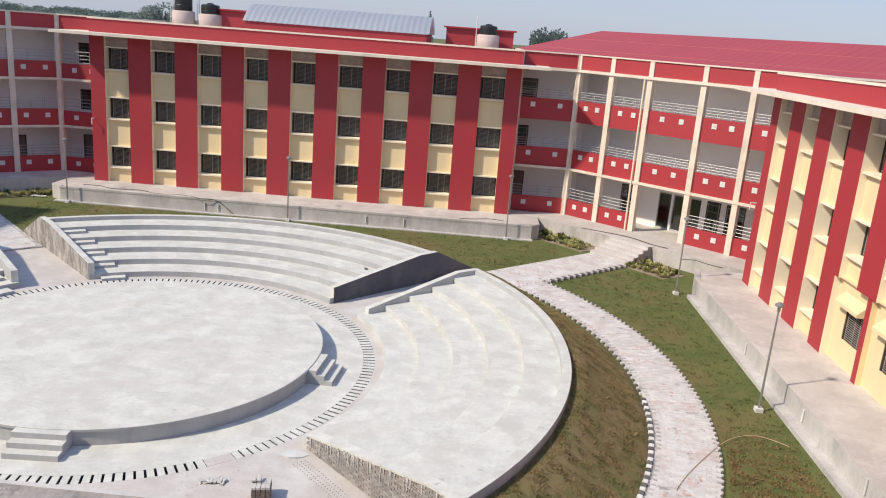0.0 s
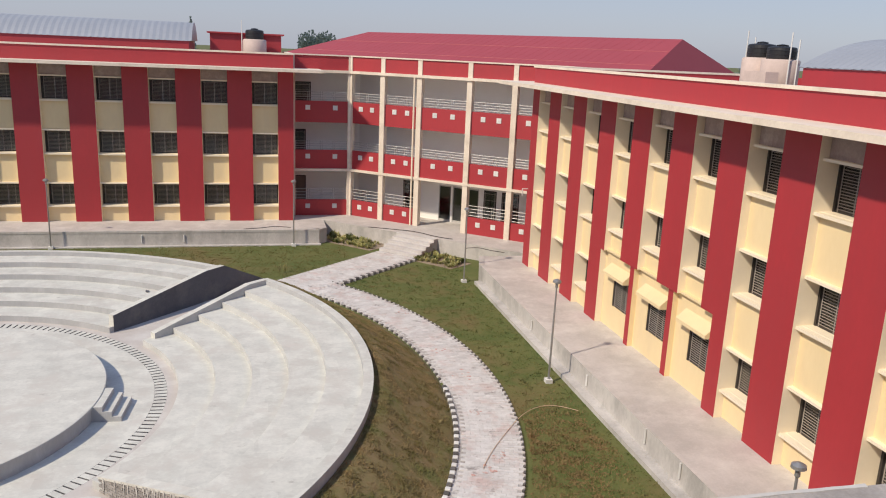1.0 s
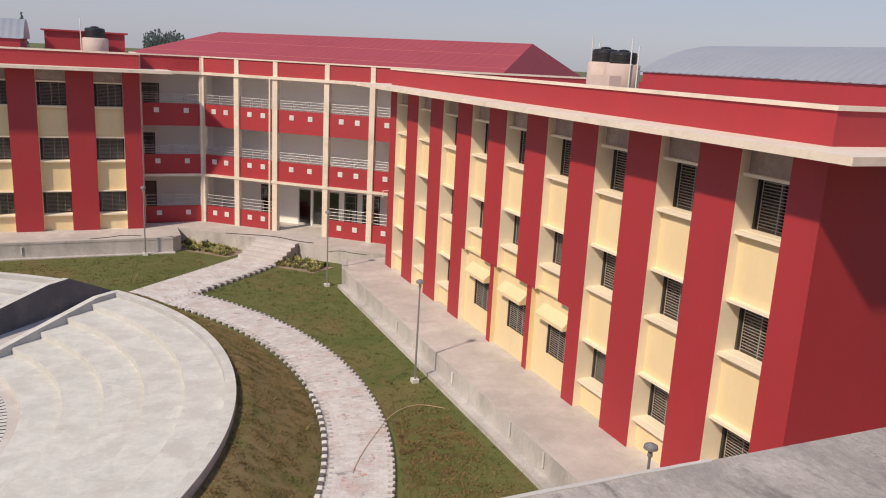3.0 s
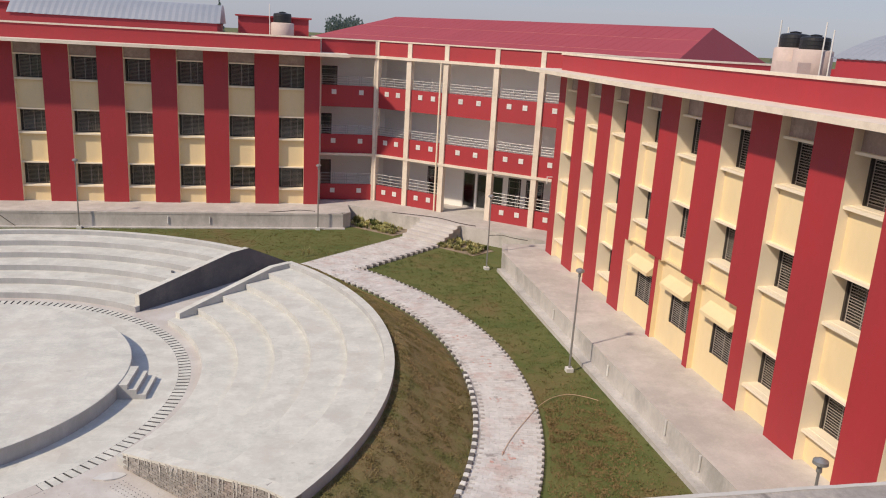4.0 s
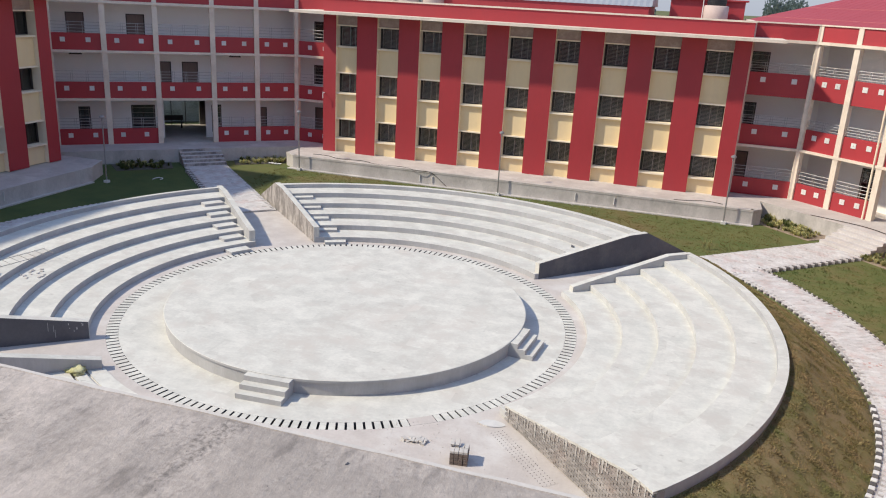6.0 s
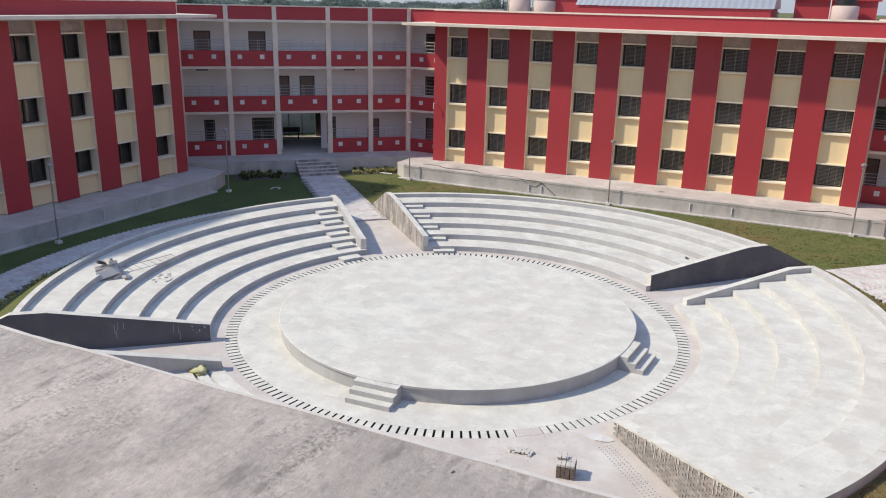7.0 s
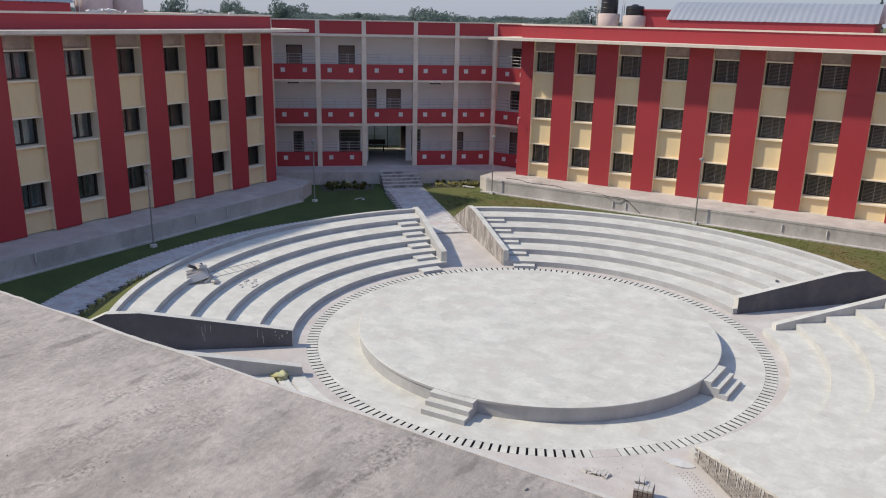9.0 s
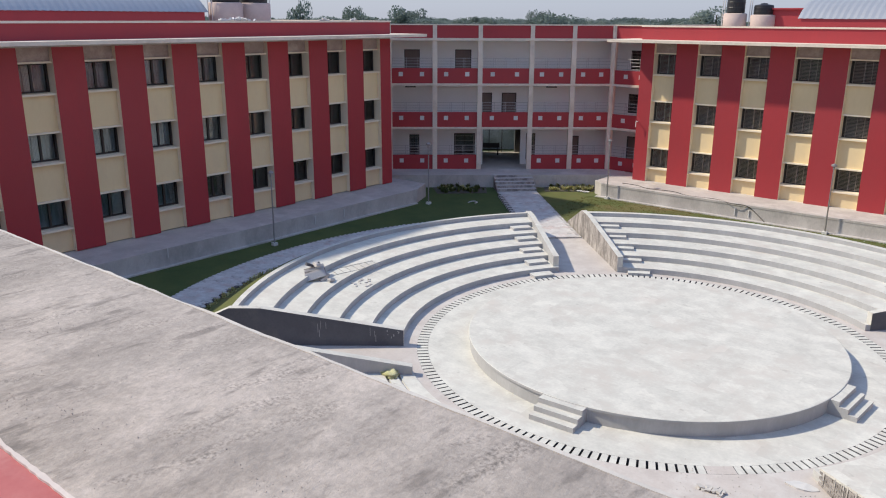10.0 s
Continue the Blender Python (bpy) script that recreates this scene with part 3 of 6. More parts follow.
# ---- corridor blocks across the corners ----
def corridor(label, a, b, bays, door=None, bands=(1, 2), back=2.0, ext=(0, 0), doors=(), passage=False, wall_ext=0.0, rail=0.95, marks=(0.3, 0.7), lift=0.0):
    """Open galleries in three storeys from a to b (left to right, seen from the court)."""
    a, b = Vector((*a, 0)), Vector((*b, 0))
    d = b - a
    L = d.length
    g = thing("gallery_block", label, "building", "galleries across the corners", Matrix.Translation(a) @ pose(0, 0, 0, 0, 0, math.degrees(atan2(d.y, d.x))))
    s = L / sum(bays)
    xs = [0]
    for w in bays:
        xs.append(xs[-1] + w * s)
    for k in range(3):
        z = PL + STOREY * k
        if k:
            part("gallery_slab", boxes((-ext[0], L + ext[1], 0.06, back, z - 0.16, z)), WHITE, g)
            if k in bands:
                part("slab_band", boxes((-0.1, L + 0.1, -0.14, 0.06, z - 0.17, z - 0.02)), TRIM, g)
        for i in range(len(bays)):
            x0, x1 = xs[i] + 0.17, xs[i + 1] - 0.17
            if k == 0 and i == door:
                continue
            base = z if k == 0 else z - 0.02 if k in bands else z - 0.17
            top = rail + (lift if k else 0)
            part("balustrade", boxes((x0, x1, 0.02, 0.16, base, z + top)), RED, g, "red painted balustrade wall")
            up = top - 0.95
            for f in marks:
                if x1 - x0 < 1.2 and f > 0.5:
                    continue
                c = x0 + (x1 - x0) * (f if x1 - x0 >= 1.2 else 0.5)
                bm = boxes((c - 0.15, c + 0.15, -0.012, 0.02, z + 0.38 + up, z + 0.68 + up), (c - 0.02, c + 0.02, -0.02, -0.012, z + 0.42 + up, z + 0.64 + up), (c - 0.11, c + 0.11, -0.02, -0.012, z + 0.51 + up, z + 0.55 + up))
                part("white_square", bm, KERBW, g)
            bm = bmesh.new()
            for q in (top + 0.1 + (1.66 - top) * j / 3 for j in range(4)):
                rod(bm, (x0, 0.1, z + q), (x1, 0.1, z + q), 0.015)
            m = max(1, round((x1 - x0) / 0.9))
            for q in range(m + 1):
                x = x0 + 0.05 + (x1 - x0 - 0.1) * q / m
                for u in ((-0.06, 0.06) if 0 < q < m else (0,)):
                    rod(bm, (x + u, 0.1, z + top), (x + u, 0.1, z + 1.8), 0.012)
            part("railing", bm, STEEL, g, "four-bar steel railing")
    for x in xs:
        part("column", boxes((x - 0.17, x + 0.17, -0.1, 0.26, PL, ROOF - 0.15)), TRIM, g, "slim cream column")
        part("parapet_post", boxes((x - 0.15, x + 0.15, -0.06, 0.16, ROOF + 0.02, PAR - 0.08)), TRIM, g)
    part("roof_band", boxes((-0.2, L + 0.2, -0.2, 0.1, ROOF - 0.15, ROOF + 0.02)), TRIM, g)
    part("roof_slab", boxes((-ext[0], L + ext[1], 0.1, back + 6, ROOF - 0.15, ROOF)), WHITE, g)
    part("parapet", boxes((0, L, 0, 0.14, ROOF + 0.02, PAR - 0.08)), RED, g)
    part("coping", boxes((-0.05, L + 0.05, -0.08, 0.2, PAR - 0.08, PAR)), TRIM, g)
    part("floor", boxes((0, L, -0.1, back + 6, PL - 0.2, PL)), CONC, g)
    # rear wall with its doors and windows
    holes = []
    for (i, k, f, w, z0, z1, what) in doors:
        c = xs[i] + (xs[i + 1] - xs[i]) * f
        holes.append((c - w / 2, c + w / 2, PL + STOREY * k + z0, PL + STOREY * k + z1, what))
    cuts = sorted({-ext[0] - wall_ext, L + ext[1] + wall_ext, *[h[0] for h in holes], *[h[1] for h in holes]})
    bm = bmesh.new()
    for x0, x1 in zip(cuts, cuts[1:]):
        z = PL
        for h in sorted((h for h in holes if h[0] <= x0 + 1e-4 and h[1] >= x1 - 1e-4), key=lambda h: h[2]):
            if h[2] > z:
                box(bm, x0, x1, back, back + 0.2, z, h[2])
            z = h[3]
        box(bm, x0, x1, back, back + 0.2, z, ROOF - 0.15)
    bmesh.ops.remove_doubles(bm, verts=bm.verts[:], dist=0.001)
    part("rear_wall", bm, WHITE, g, "plain white rear wall of the galleries")
    if passage:
        x0, x1 = xs[2] + 0.3, xs[3] - 0.2
        y0, y1 = back + 5.8, back + 6
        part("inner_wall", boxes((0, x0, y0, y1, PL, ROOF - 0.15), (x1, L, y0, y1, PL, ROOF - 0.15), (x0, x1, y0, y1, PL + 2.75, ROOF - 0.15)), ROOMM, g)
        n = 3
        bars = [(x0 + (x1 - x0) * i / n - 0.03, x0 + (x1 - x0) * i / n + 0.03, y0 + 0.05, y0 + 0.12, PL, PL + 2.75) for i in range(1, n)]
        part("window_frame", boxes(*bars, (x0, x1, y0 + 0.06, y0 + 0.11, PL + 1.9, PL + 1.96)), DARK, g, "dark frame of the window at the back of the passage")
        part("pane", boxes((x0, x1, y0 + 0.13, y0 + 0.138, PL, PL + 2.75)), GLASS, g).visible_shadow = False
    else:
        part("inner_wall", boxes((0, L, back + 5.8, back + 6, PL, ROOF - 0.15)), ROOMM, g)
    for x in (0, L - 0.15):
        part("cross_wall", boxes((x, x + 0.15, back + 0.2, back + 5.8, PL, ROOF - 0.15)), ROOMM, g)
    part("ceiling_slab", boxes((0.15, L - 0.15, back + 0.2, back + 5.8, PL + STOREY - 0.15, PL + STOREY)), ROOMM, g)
    for x0, x1, z0, z1, what in holes:
        if what == "open":
            continue
        if what == "glass":
            n_ = 2 if x1 - x0 > 1.2 else 1
            st_ = [x0 + (x1 - x0) * q / n_ for q in range(n_ + 1)]
            gd = part("glass_door", boxes(*[(x - 0.05, x + 0.05, back + 0.03, back + 0.13, z0, z1) for x in st_], (x0 + 0.05, x1 - 0.05, back + 0.04, back + 0.12, z1 - 0.1, z1), (x0 + 0.05, x1 - 0.05, back + 0.04, back + 0.12, z0, z0 + 0.12)), STEEL, g, "pale metal frame of a glass door")
            part("pane", boxes(*[(a_ + 0.05, b_ - 0.05, back + 0.07, back + 0.078, z0 + 0.12, z1 - 0.1) for a_, b_ in zip(st_, st_[1:])]), GLASS, gd).visible_shadow = False
        elif what == "door":
            dr = part("door", boxes((x0 + 0.06, x1 - 0.06, back + 0.08, back + 0.13, z0, z1 - 0.06)), DOORM, g, "brown wooden door")
            part("door_frame", boxes((x0, x0 + 0.06, back - 0.02, back + 0.16, z0, z1), (x1 - 0.06, x1, back - 0.02, back + 0.16, z0, z1), (x0 + 0.06, x1 - 0.06, back - 0.02, back + 0.16, z1 - 0.06, z1)), DARK, dr)
        else:
            fr = boxes((x0, x0 + 0.06, back, back + 0.12, z0, z1), (x1 - 0.06, x1, back, back + 0.12, z0, z1), (x0 + 0.06, x1 - 0.06, back, back + 0.12, z1 - 0.06, z1), (x0 + 0.06, x1 - 0.06, back, back + 0.12, z0, z0 + 0.06), ((x0 + x1) / 2 - 0.03, (x0 + x1) / 2 + 0.03, back, back + 0.1, z0 + 0.06, z1 - 0.06))
            wd = part("window", fr, DARK, g, "dark framed window")
            part("pane", boxes((x0 + 0.06, x1 - 0.06, back + 0.05, back + 0.058, z0 + 0.06, z1 - 0.06)), GLASS, wd).visible_shadow = False
            bm = bmesh.new()
            for q in range(5):
                z = z0 + 0.2 + (z1 - z0 - 0.4) * q / 4
                box(bm, x0 + 0.02, x1 - 0.02, back - 0.03, back - 0.012, z - 0.012, z + 0.012)
            for x in (x0 + 0.1, x1 - 0.1):
                box(bm, x - 0.012, x + 0.012, back - 0.034, back - 0.008, z0 + 0.1, z1 - 0.1)
            part("grille", bm, BAR, wd)
    return g


BAYS_B = (2.52, 2.72, 3.5, 2.98, 2.9)
BAYS_D = (3.29, 3.27, 3.73, 3.03, 2.88)
B0, B1, D0_, D1_ = (17.83, 26.3), (28.65, 16.75), (-28.86, 16.40), (-16.65, 27.05)
corridor("sunlit three-storey gallery block with red balustrades and a wide entrance", B0, B1, BAYS_B, 2, (1,), back=2.45,
         doors=((1, 0, 0.27, 1.0, 0.1, 2.4, "win"), (2, 0, 0.22, 0.9, 0, 2.4, "glass"), (2, 0, 0.66, 1.9, 0, 2.4, "glass"), (3, 0, 0.2, 0.9, 0.3, 2.4, "win"), (3, 0, 0.68, 1.2, 0.3, 2.4, "win")), wall_ext=1.0, rail=1.05, lift=0.15)
corridor("shaded three-storey gallery block with brown doors and an open entrance", D0_, D1_, BAYS_D, 2, (1, 2),
         doors=((0, 2, 0.49, 1.15, 0, 2.3, "door"), (1, 2, 0.65, 1.2, 0, 2.3, "door"), (2, 1, 0.17, 0.85, 0, 2.3, "door"), (2, 1, 0.63, 1.1, 0, 2.3, "door"), (0, 0, 0.53, 0.75, 0.3, 2.3, "win"),
                (1, 0, 0.7, 1.6, 0.6, 2.4, "win"), (2, 0, 0.5, 2.9, 0, 2.75, "open"), (3, 0, 0.12, 0.7, 0.4, 2.4, "win"), (4, 0, 0.22, 0.8, 0, 2.2, "door")), passage=True, wall_ext=0.9, rail=1.06, marks=(0.22, 0.74))
corridor("gallery link beside the long wing, with steel railings", (14.105, 26.3), (17.83, 26.3), (3.8,), None, (1,), back=2.45, ext=(0, 1.6), doors=((0, 2, 0.2, 1.2, 0.5, 2.3, "win"), (0, 1, 0.15, 0.9, 0.5, 2.3, "win"), (0, 0, 0.15, 0.9, 0, 2.3, "door")), rail=1.05, lift=0.15, marks=(0.24, 0.76))
corridor("gallery link beside the long wing, in shade", (-16.65, 27.05), (-13.345, 27.05), (4,), None, (1, 2), ext=(1.6, 0), doors=((0, 2, 0.3, 1.2, 0.9, 2.3, "win"), (0, 1, 0.3, 1.2, 0.9, 2.3, "win"), (0, 0, 0.3, 1.0, 0, 2.3, "door")))
corridor("gallery link behind the end of the hooded wing", B1, (28.65, 13.415), (4,), None, (1,), back=2.45, ext=(1.6, 0), rail=1.05, lift=0.15)
corridor("gallery link behind the end of the shaded wing", (-28.86, 12.705), D0_, (4,), None, (1, 2), ext=(0, 1.6))
# Unseen blocks added to close the court and cast shade from these corners.
corridor("unseen gallery block added across the corner beside the near wing", (28.3, -17.0), (17.8, -27.4), BAYS_B, 2)
corridor("unseen gallery block added across the far corner beside the near wing", (-17.8, -27.4), (-28.0, -17.6), BAYS_B, 2)


# downpipes beside the columns of the sunlit gallery
def downpipe(a, b, along):
    a, b = Vector(a), Vector(b)
    d = (b - a).normalized()
    p = a + d * along + Vector((d.y, -d.x)) * 0.18
    bm = bmesh.new()
    rod(bm, (p.x, p.y, PL), (p.x, p.y, ROOF - 0.16), 0.055, 8)
    for z in (PL + 1.2, PL + 4.2, PL + 7.2):
        rod(bm, (p.x, p.y, z), (p.x, p.y, z + 0.07), 0.07, 8)
    tagged(part("downpipe", bm, CHEEK), "pale cream rainwater pipe beside a gallery column", "pipe", "pipes on the galleries")


LB = (Vector(B1) - Vector(B0)).length
downpipe(B0, B1, LB * (2.52 + 2.72) / sum(BAYS_B) - 0.30)
# short dark lamps under the shaded galleries
d = (Vector(D1_) - Vector(D0_)).normalized()
m = Matrix.Translation((*D0_, 0)) @ Matrix.Rotation(atan2(d.y, d.x), 4, "Z")
for x in (1.5, 11.9):
    o = thing("gallery_lamp", "short dark lamp hung under the gallery slab", "lamp", "lamps under the galleries", m @ Matrix.Translation((x, 0.7, PL + 2 * STOREY - 0.16)))
    part("tube", boxes((-0.4, 0.4, -0.05, 0.05, -0.2, -0.12)), DARK, o)
    for u in (-0.3, 0.3):
        part("hanger", boxes((u - 0.015, u + 0.015, -0.015, 0.015, -0.12, 0.0)), DARK, o)
# wall added to hide sunlit ground behind the shaded passage, and its dark bench
d = (Vector(D1_) - Vector(D0_)).normalized()
m = Matrix.Translation((*D0_, 0)) @ Matrix.Rotation(atan2(d.y, d.x), 4, "Z")
o = tagged(part("wall_northwest", boxes((0, 16, 15.0, 15.25, -0.1, 3.4)), PLAST), "plain grey wall added behind the passage", "wall", kind="structure")
o.matrix_basis = m
bench = thing("bench", "long dark wooden bench in the open passage", "bench", m=m @ Matrix.Translation((7.7, 6.4, PL)))
part("seat", boxes((-1.0, 1.0, -0.22, 0.22, 0.42, 0.48)), DARK, bench)
part("backrest", boxes((-1.0, 1.0, 0.2, 0.25, 0.55, 0.95)), DARK, bench)
for x in (-0.85, 0.85):
    part("leg", boxes((x - 0.04, x + 0.04, -0.2, 0.2, 0, 0.42)), DARK, bench)
    part("post", boxes((x - 0.03, x + 0.03, 0.18, 0.2, 0.48, 0.95)), DARK, bench)


def corner_floor(name, a, b, out, label):
    d = (Vector(b) - Vector(a)).normalized()
    nrm = Vector((d.y, -d.x)) * out
    p = [Vector(a) - d * 1.2, Vector(a) + nrm - d * 1.2, Vector(b) + nrm + d * 1.2, Vector(b) + d * 1.2]
    bm = bmesh.new()
    fs = prism(bm, [(q.x, q.y) for q in p], -0.1, PL - 0.004)
    for f in fs[2:]:
        f.material_index = 1
    return tagged(part(name, bm, (CONC, PLAST)), label, "plinth", kind="structure")


corner_floor("plinth_northeast", B0, B1, 2.4, "concrete platform before the gallery entrance")
corner_floor("plinth_northwest", D0_, D1_, 2.4, "shaded concrete platform before the gallery entrance")

# ---- amphitheatre ----
AX_NE, AX_NW = radians(43.3), radians(135.2)
RIM, RIMZ, R0 = 15.53, 1.45, 9.05
RISE, TREAD = 0.25, (15.2 - 9.05) / 5
# sides of the three stands: inner and outer end of each straight side
SIDES = {"east": ((7.57, -5.58), (11.97, -10.0), (7.77, 5.79), (12.03, 9.49)),
         "north": ((5.94, 7.10), (10.22, 11.84), (-5.25, 7.36), (-10.03, 12.06)),
         "west": ((-7.50, 5.66), (-12.13, 10.07), (-7.02, -5.92), (-11.98, -10.04))}


def on_line(p, q, r):
    """The angle at which the line p-q meets the circle r."""
    p, d = Vector(p), (Vector(q) - Vector(p)).normalized()
    k = -p.dot(d) + sqrt(max(p.dot(d) ** 2 - p.dot(p) + r * r, 0))
    v = p + d * k
    return atan2(v.y, v.x)


def arc(side, r, n):
    a, b = on_line(side[0], side[1], r), on_line(side[2], side[3], r)
    if b < a:
        b += 2 * pi
    return [(r * cos(a + (b - a) * i / n), r * sin(a + (b - a) * i / n)) for i in range(n + 1)]


def ring_piece(side, r0, r1, z0, z1, n=48):
    """A solid slice of ring between the straight sides; material 0 on top, 1 on upright faces."""
    bm = bmesh.new()
    p, q = arc(side, r0, n), arc(side, r1, n)
    A = [[bm.verts.new((x, y, z)) for x, y in s] for s in (p, q) for z in (z0, z1)]
    for i in range(n):
        bm.faces.new((A[1][i], A[3][i], A[3][i + 1], A[1][i + 1])).material_index = 0
        bm.faces.new((A[0][i], A[1][i], A[1][i + 1], A[0][i + 1])).material_index = 1
        bm.faces.new((A[2][i], A[2][i + 1], A[3][i + 1], A[3][i])).material_index = 1
        bm.faces.new((A[0][i], A[0][i + 1], A[2][i + 1], A[2][i])).material_index = 1
    for i in (0, n):
        f = [A[0][i], A[2][i], A[3][i], A[1][i]]
        bm.faces.new(f if i == 0 else f[::-1]).material_index = 1
    return bm


def side_wall(p, q, inward, zin, mats, parent, label, thick=0.28, wing_len=2.9):
    """A sloping wall along an aisle, running out into a wing that falls to the ground."""
    p, q = Vector(p), Vector(q)
    d = (q - p).normalized()
    nn = Vector((-d.y, d.x)) * inward
    w = q + d * wing_len
    k = (q - p).length
    p, q, w = p - nn * 0.012, q - nn * 0.012, w - nn * 0.012
    st = [(p, zin), (p + d * (k * 0.82), RIMZ + 0.02), (q, RIMZ + 0.02), (w, 0.12)]
    bm = bmesh.new()
    rows = []
    for v, z in st:
        u = v + nn * thick
        rows.append([bm.verts.new(c) for c in ((v.x, v.y, -0.05), (v.x, v.y, z), (u.x, u.y, z), (u.x, u.y, -0.05))])
    for a, b in zip(rows, rows[1:]):
        bm.faces.new((a[0], b[0], b[1], a[1])).material_index = 1
        bm.faces.new((a[1], b[1], b[2], a[2])).material_index = 0
        bm.faces.new((a[2], b[2], b[3], a[3])).material_index = 2
    bm.faces.new(rows[0])
    bm.faces.new(rows[-1][::-1])
    return part("side_wall", bm, mats, parent, label)


stands = {}
for key, side in SIDES.items():
    s = thing("seating_stand", {"east": "sunlit stand of curved pale cement seating steps", "north": "stand of five curved pale cement seating steps", "west": "half-shaded stand of curved pale cement seating steps"}[key], "amphitheatre seating", "stands round the stage")
    stands[key] = s
    first_r, rim_r = (R0 + 0.2, 15.36) if key == "west" else (R0, 15.2)
    tread = (rim_r - first_r) / 5
    for k in range(5):
        part("seat_step", ring_piece(side, first_r + tread * k, first_r + tread * (k + 1), -0.05, RISE * (k + 1)), (PALE, LITRISER if key == "east" else RISER), s)
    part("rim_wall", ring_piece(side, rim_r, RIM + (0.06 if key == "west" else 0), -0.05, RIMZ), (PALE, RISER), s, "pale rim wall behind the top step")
e, nth, wst = SIDES["east"], SIDES["north"], SIDES["west"]
side_wall((e[2][0] - 0.2, e[2][1] - 0.17), e[3], -1, 0.48, (PALE, RISER, RISER), stands["east"], "sloping pale cement side wall")
side_wall(nth[0], nth[1], 1, 0.72, (PALE, DARKW, RISER), stands["north"], "side wall whose dark face is stain with shade coloured in")
side_wall(nth[2], nth[3], -1, 0.78, (PALE, WEATHERED_SHADE, RISER), stands["north"], "sloping side wall with weathered cement face")
side_wall(wst[0], wst[1], 1, 0.75, (PALE, RISER, RISER), stands["west"], "sloping pale cement side wall")
side_wall(wst[2], wst[3], -1, 0.62, (PALE, DARKW, RISER), stands["west"], "side wall whose dark face is stain with shade coloured in")
# lime runs and blots on the dark face of the west stand
p, q = Vector(wst[2]), Vector(wst[3])
d = (q - p).normalized()
o_ = Vector((-d.y, d.x)) * 0.016
rs = random.Random(11)
bm = bmesh.new()
for k in range(16):
    x = rs.choice((0.28, 0.45, 0.62, 1.15, 2.95, 3.15)) + rs.uniform(-0.12, 0.12)
    top_ = 0.6 + 0.8 * min(1, x / 5.2)
    z1_ = top_ * rs.uniform(0.55, 0.98)
    h_ = rs.uniform(0.04, 0.1) if x < 0.9 else rs.uniform(0.15, 0.4)
    wd = rs.uniform(0.008, 0.018) if x < 0.9 else rs.uniform(0.005, 0.009)
    c0, c1 = p + d * (x - wd) + o_, p + d * (x + wd) + o_
    bm.faces.new([bm.verts.new(c) for c in ((c0.x, c0.y, z1_ - h_), (c1.x, c1.y, z1_ - h_ * 0.9), (c1.x, c1.y, z1_), (c0.x, c0.y, z1_))])
part("lime_streak", bm, RISER, stands["west"], "pale lime runs on the dark wall face")["kind"] = "stuff"
# low half-steps beside two of the side walls
for side, which, key in ((nth, 1, "north"), (wst, 0, "west")):
    for k in range(5):
        r = R0 + TREAD * k
        p, q = (side[2], side[3]) if which else (side[0], side[1])
        a = on_line(p, q, r - 0.2) + (-0.05 if which else 0.05) * 9.3 / r
        w = (-1 if which else 1) * 1.05 / r
        wider = 0.2 if key == "west" else 0.0
        bm = bmesh.new()
        pts = [((r - 0.42) * cos(a + w * i / 3), (r - 0.42) * sin(a + w * i / 3)) for i in range(4)] + [((r - 0.01 + wider) * cos(a + w * i / 3), (r - 0.01 + wider) * sin(a + w * i / 3)) for i in (3, 2, 1, 0)]
        z = RISE * k
        for f in prism(bm, pts, z - 0.02, z + RISE / 2):
            f.normal_update()
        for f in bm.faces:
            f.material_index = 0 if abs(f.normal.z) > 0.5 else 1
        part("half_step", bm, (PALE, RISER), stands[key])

# low wall across the fourth aisle
s = thing("aisle_wall", "low sloping pale cement wall beside the aisle", "wall")
p, q = Vector((-5.21, -7.43)), Vector((-10.1, -11.6))
d = (q - p).normalized()
nn = Vector((-d.y, d.x)) * 0.3
bm = bmesh.new()
prism(bm, [(p.x, p.y), (p.x + nn.x, p.y + nn.y), (q.x + nn.x, q.y + nn.y), (q.x, q.y)][::-1], -0.02, [1.45, 1.45, 0.35, 0.35])
# Sides take the greyer cement: the wall's shade is put into their colour.
for f in bm.faces:
    f.normal_update()
    f.material_index = 0 if abs(f.normal.z) > 0.5 else 1
part("wall_body", bm, (PALE, RISER), s)

# pale slabs with open joints beside the aisle wall
slabs = thing("floor_slabs", "pale cement slabs with open joints beside the aisle wall", "floor slab")
for r0_, r1_, z_ in ((9.08, 9.58, 0.05), (9.68, 10.0, 0.08), (10.1, 10.7, 0.11)):
    bm = bmesh.new()
    a0_, a1_ = radians(-126.5 - (r0_ - 9.08) * 1.6), radians(-104)
    prism(bm, [(r0_ * cos(a0_ + (a1_ - a0_) * i / 12), r0_ * sin(a0_ + (a1_ - a0_) * i / 12)) for i in range(12, -1, -1)]
          + [(r1_ * cos(a0_ + (a1_ - a0_) * i / 12), r1_ * sin(a0_ + (a1_ - a0_) * i / 12)) for i in range(13)], -0.02, z_)
    part("slab", bm, PALE, slabs)

# floor, drain ring, aisles
bm = bmesh.new()
N = 160
def ring(bm, r0, r1, z, c=(0, 0), n=N):
    a = [bm.verts.new((c[0] + r0 * cos(2 * pi * i / n), c[1] + r0 * sin(2 * pi * i / n), z)) for i in range(n)]
    b = [bm.verts.new((c[0] + r1 * cos(2 * pi * i / n), c[1] + r1 * sin(2 * pi * i / n), z)) for i in range(n)]
    for i in range(n):
        bm.faces.new((a[i], b[i], b[(i + 1) % n], a[(i + 1) % n]))
    return a, b


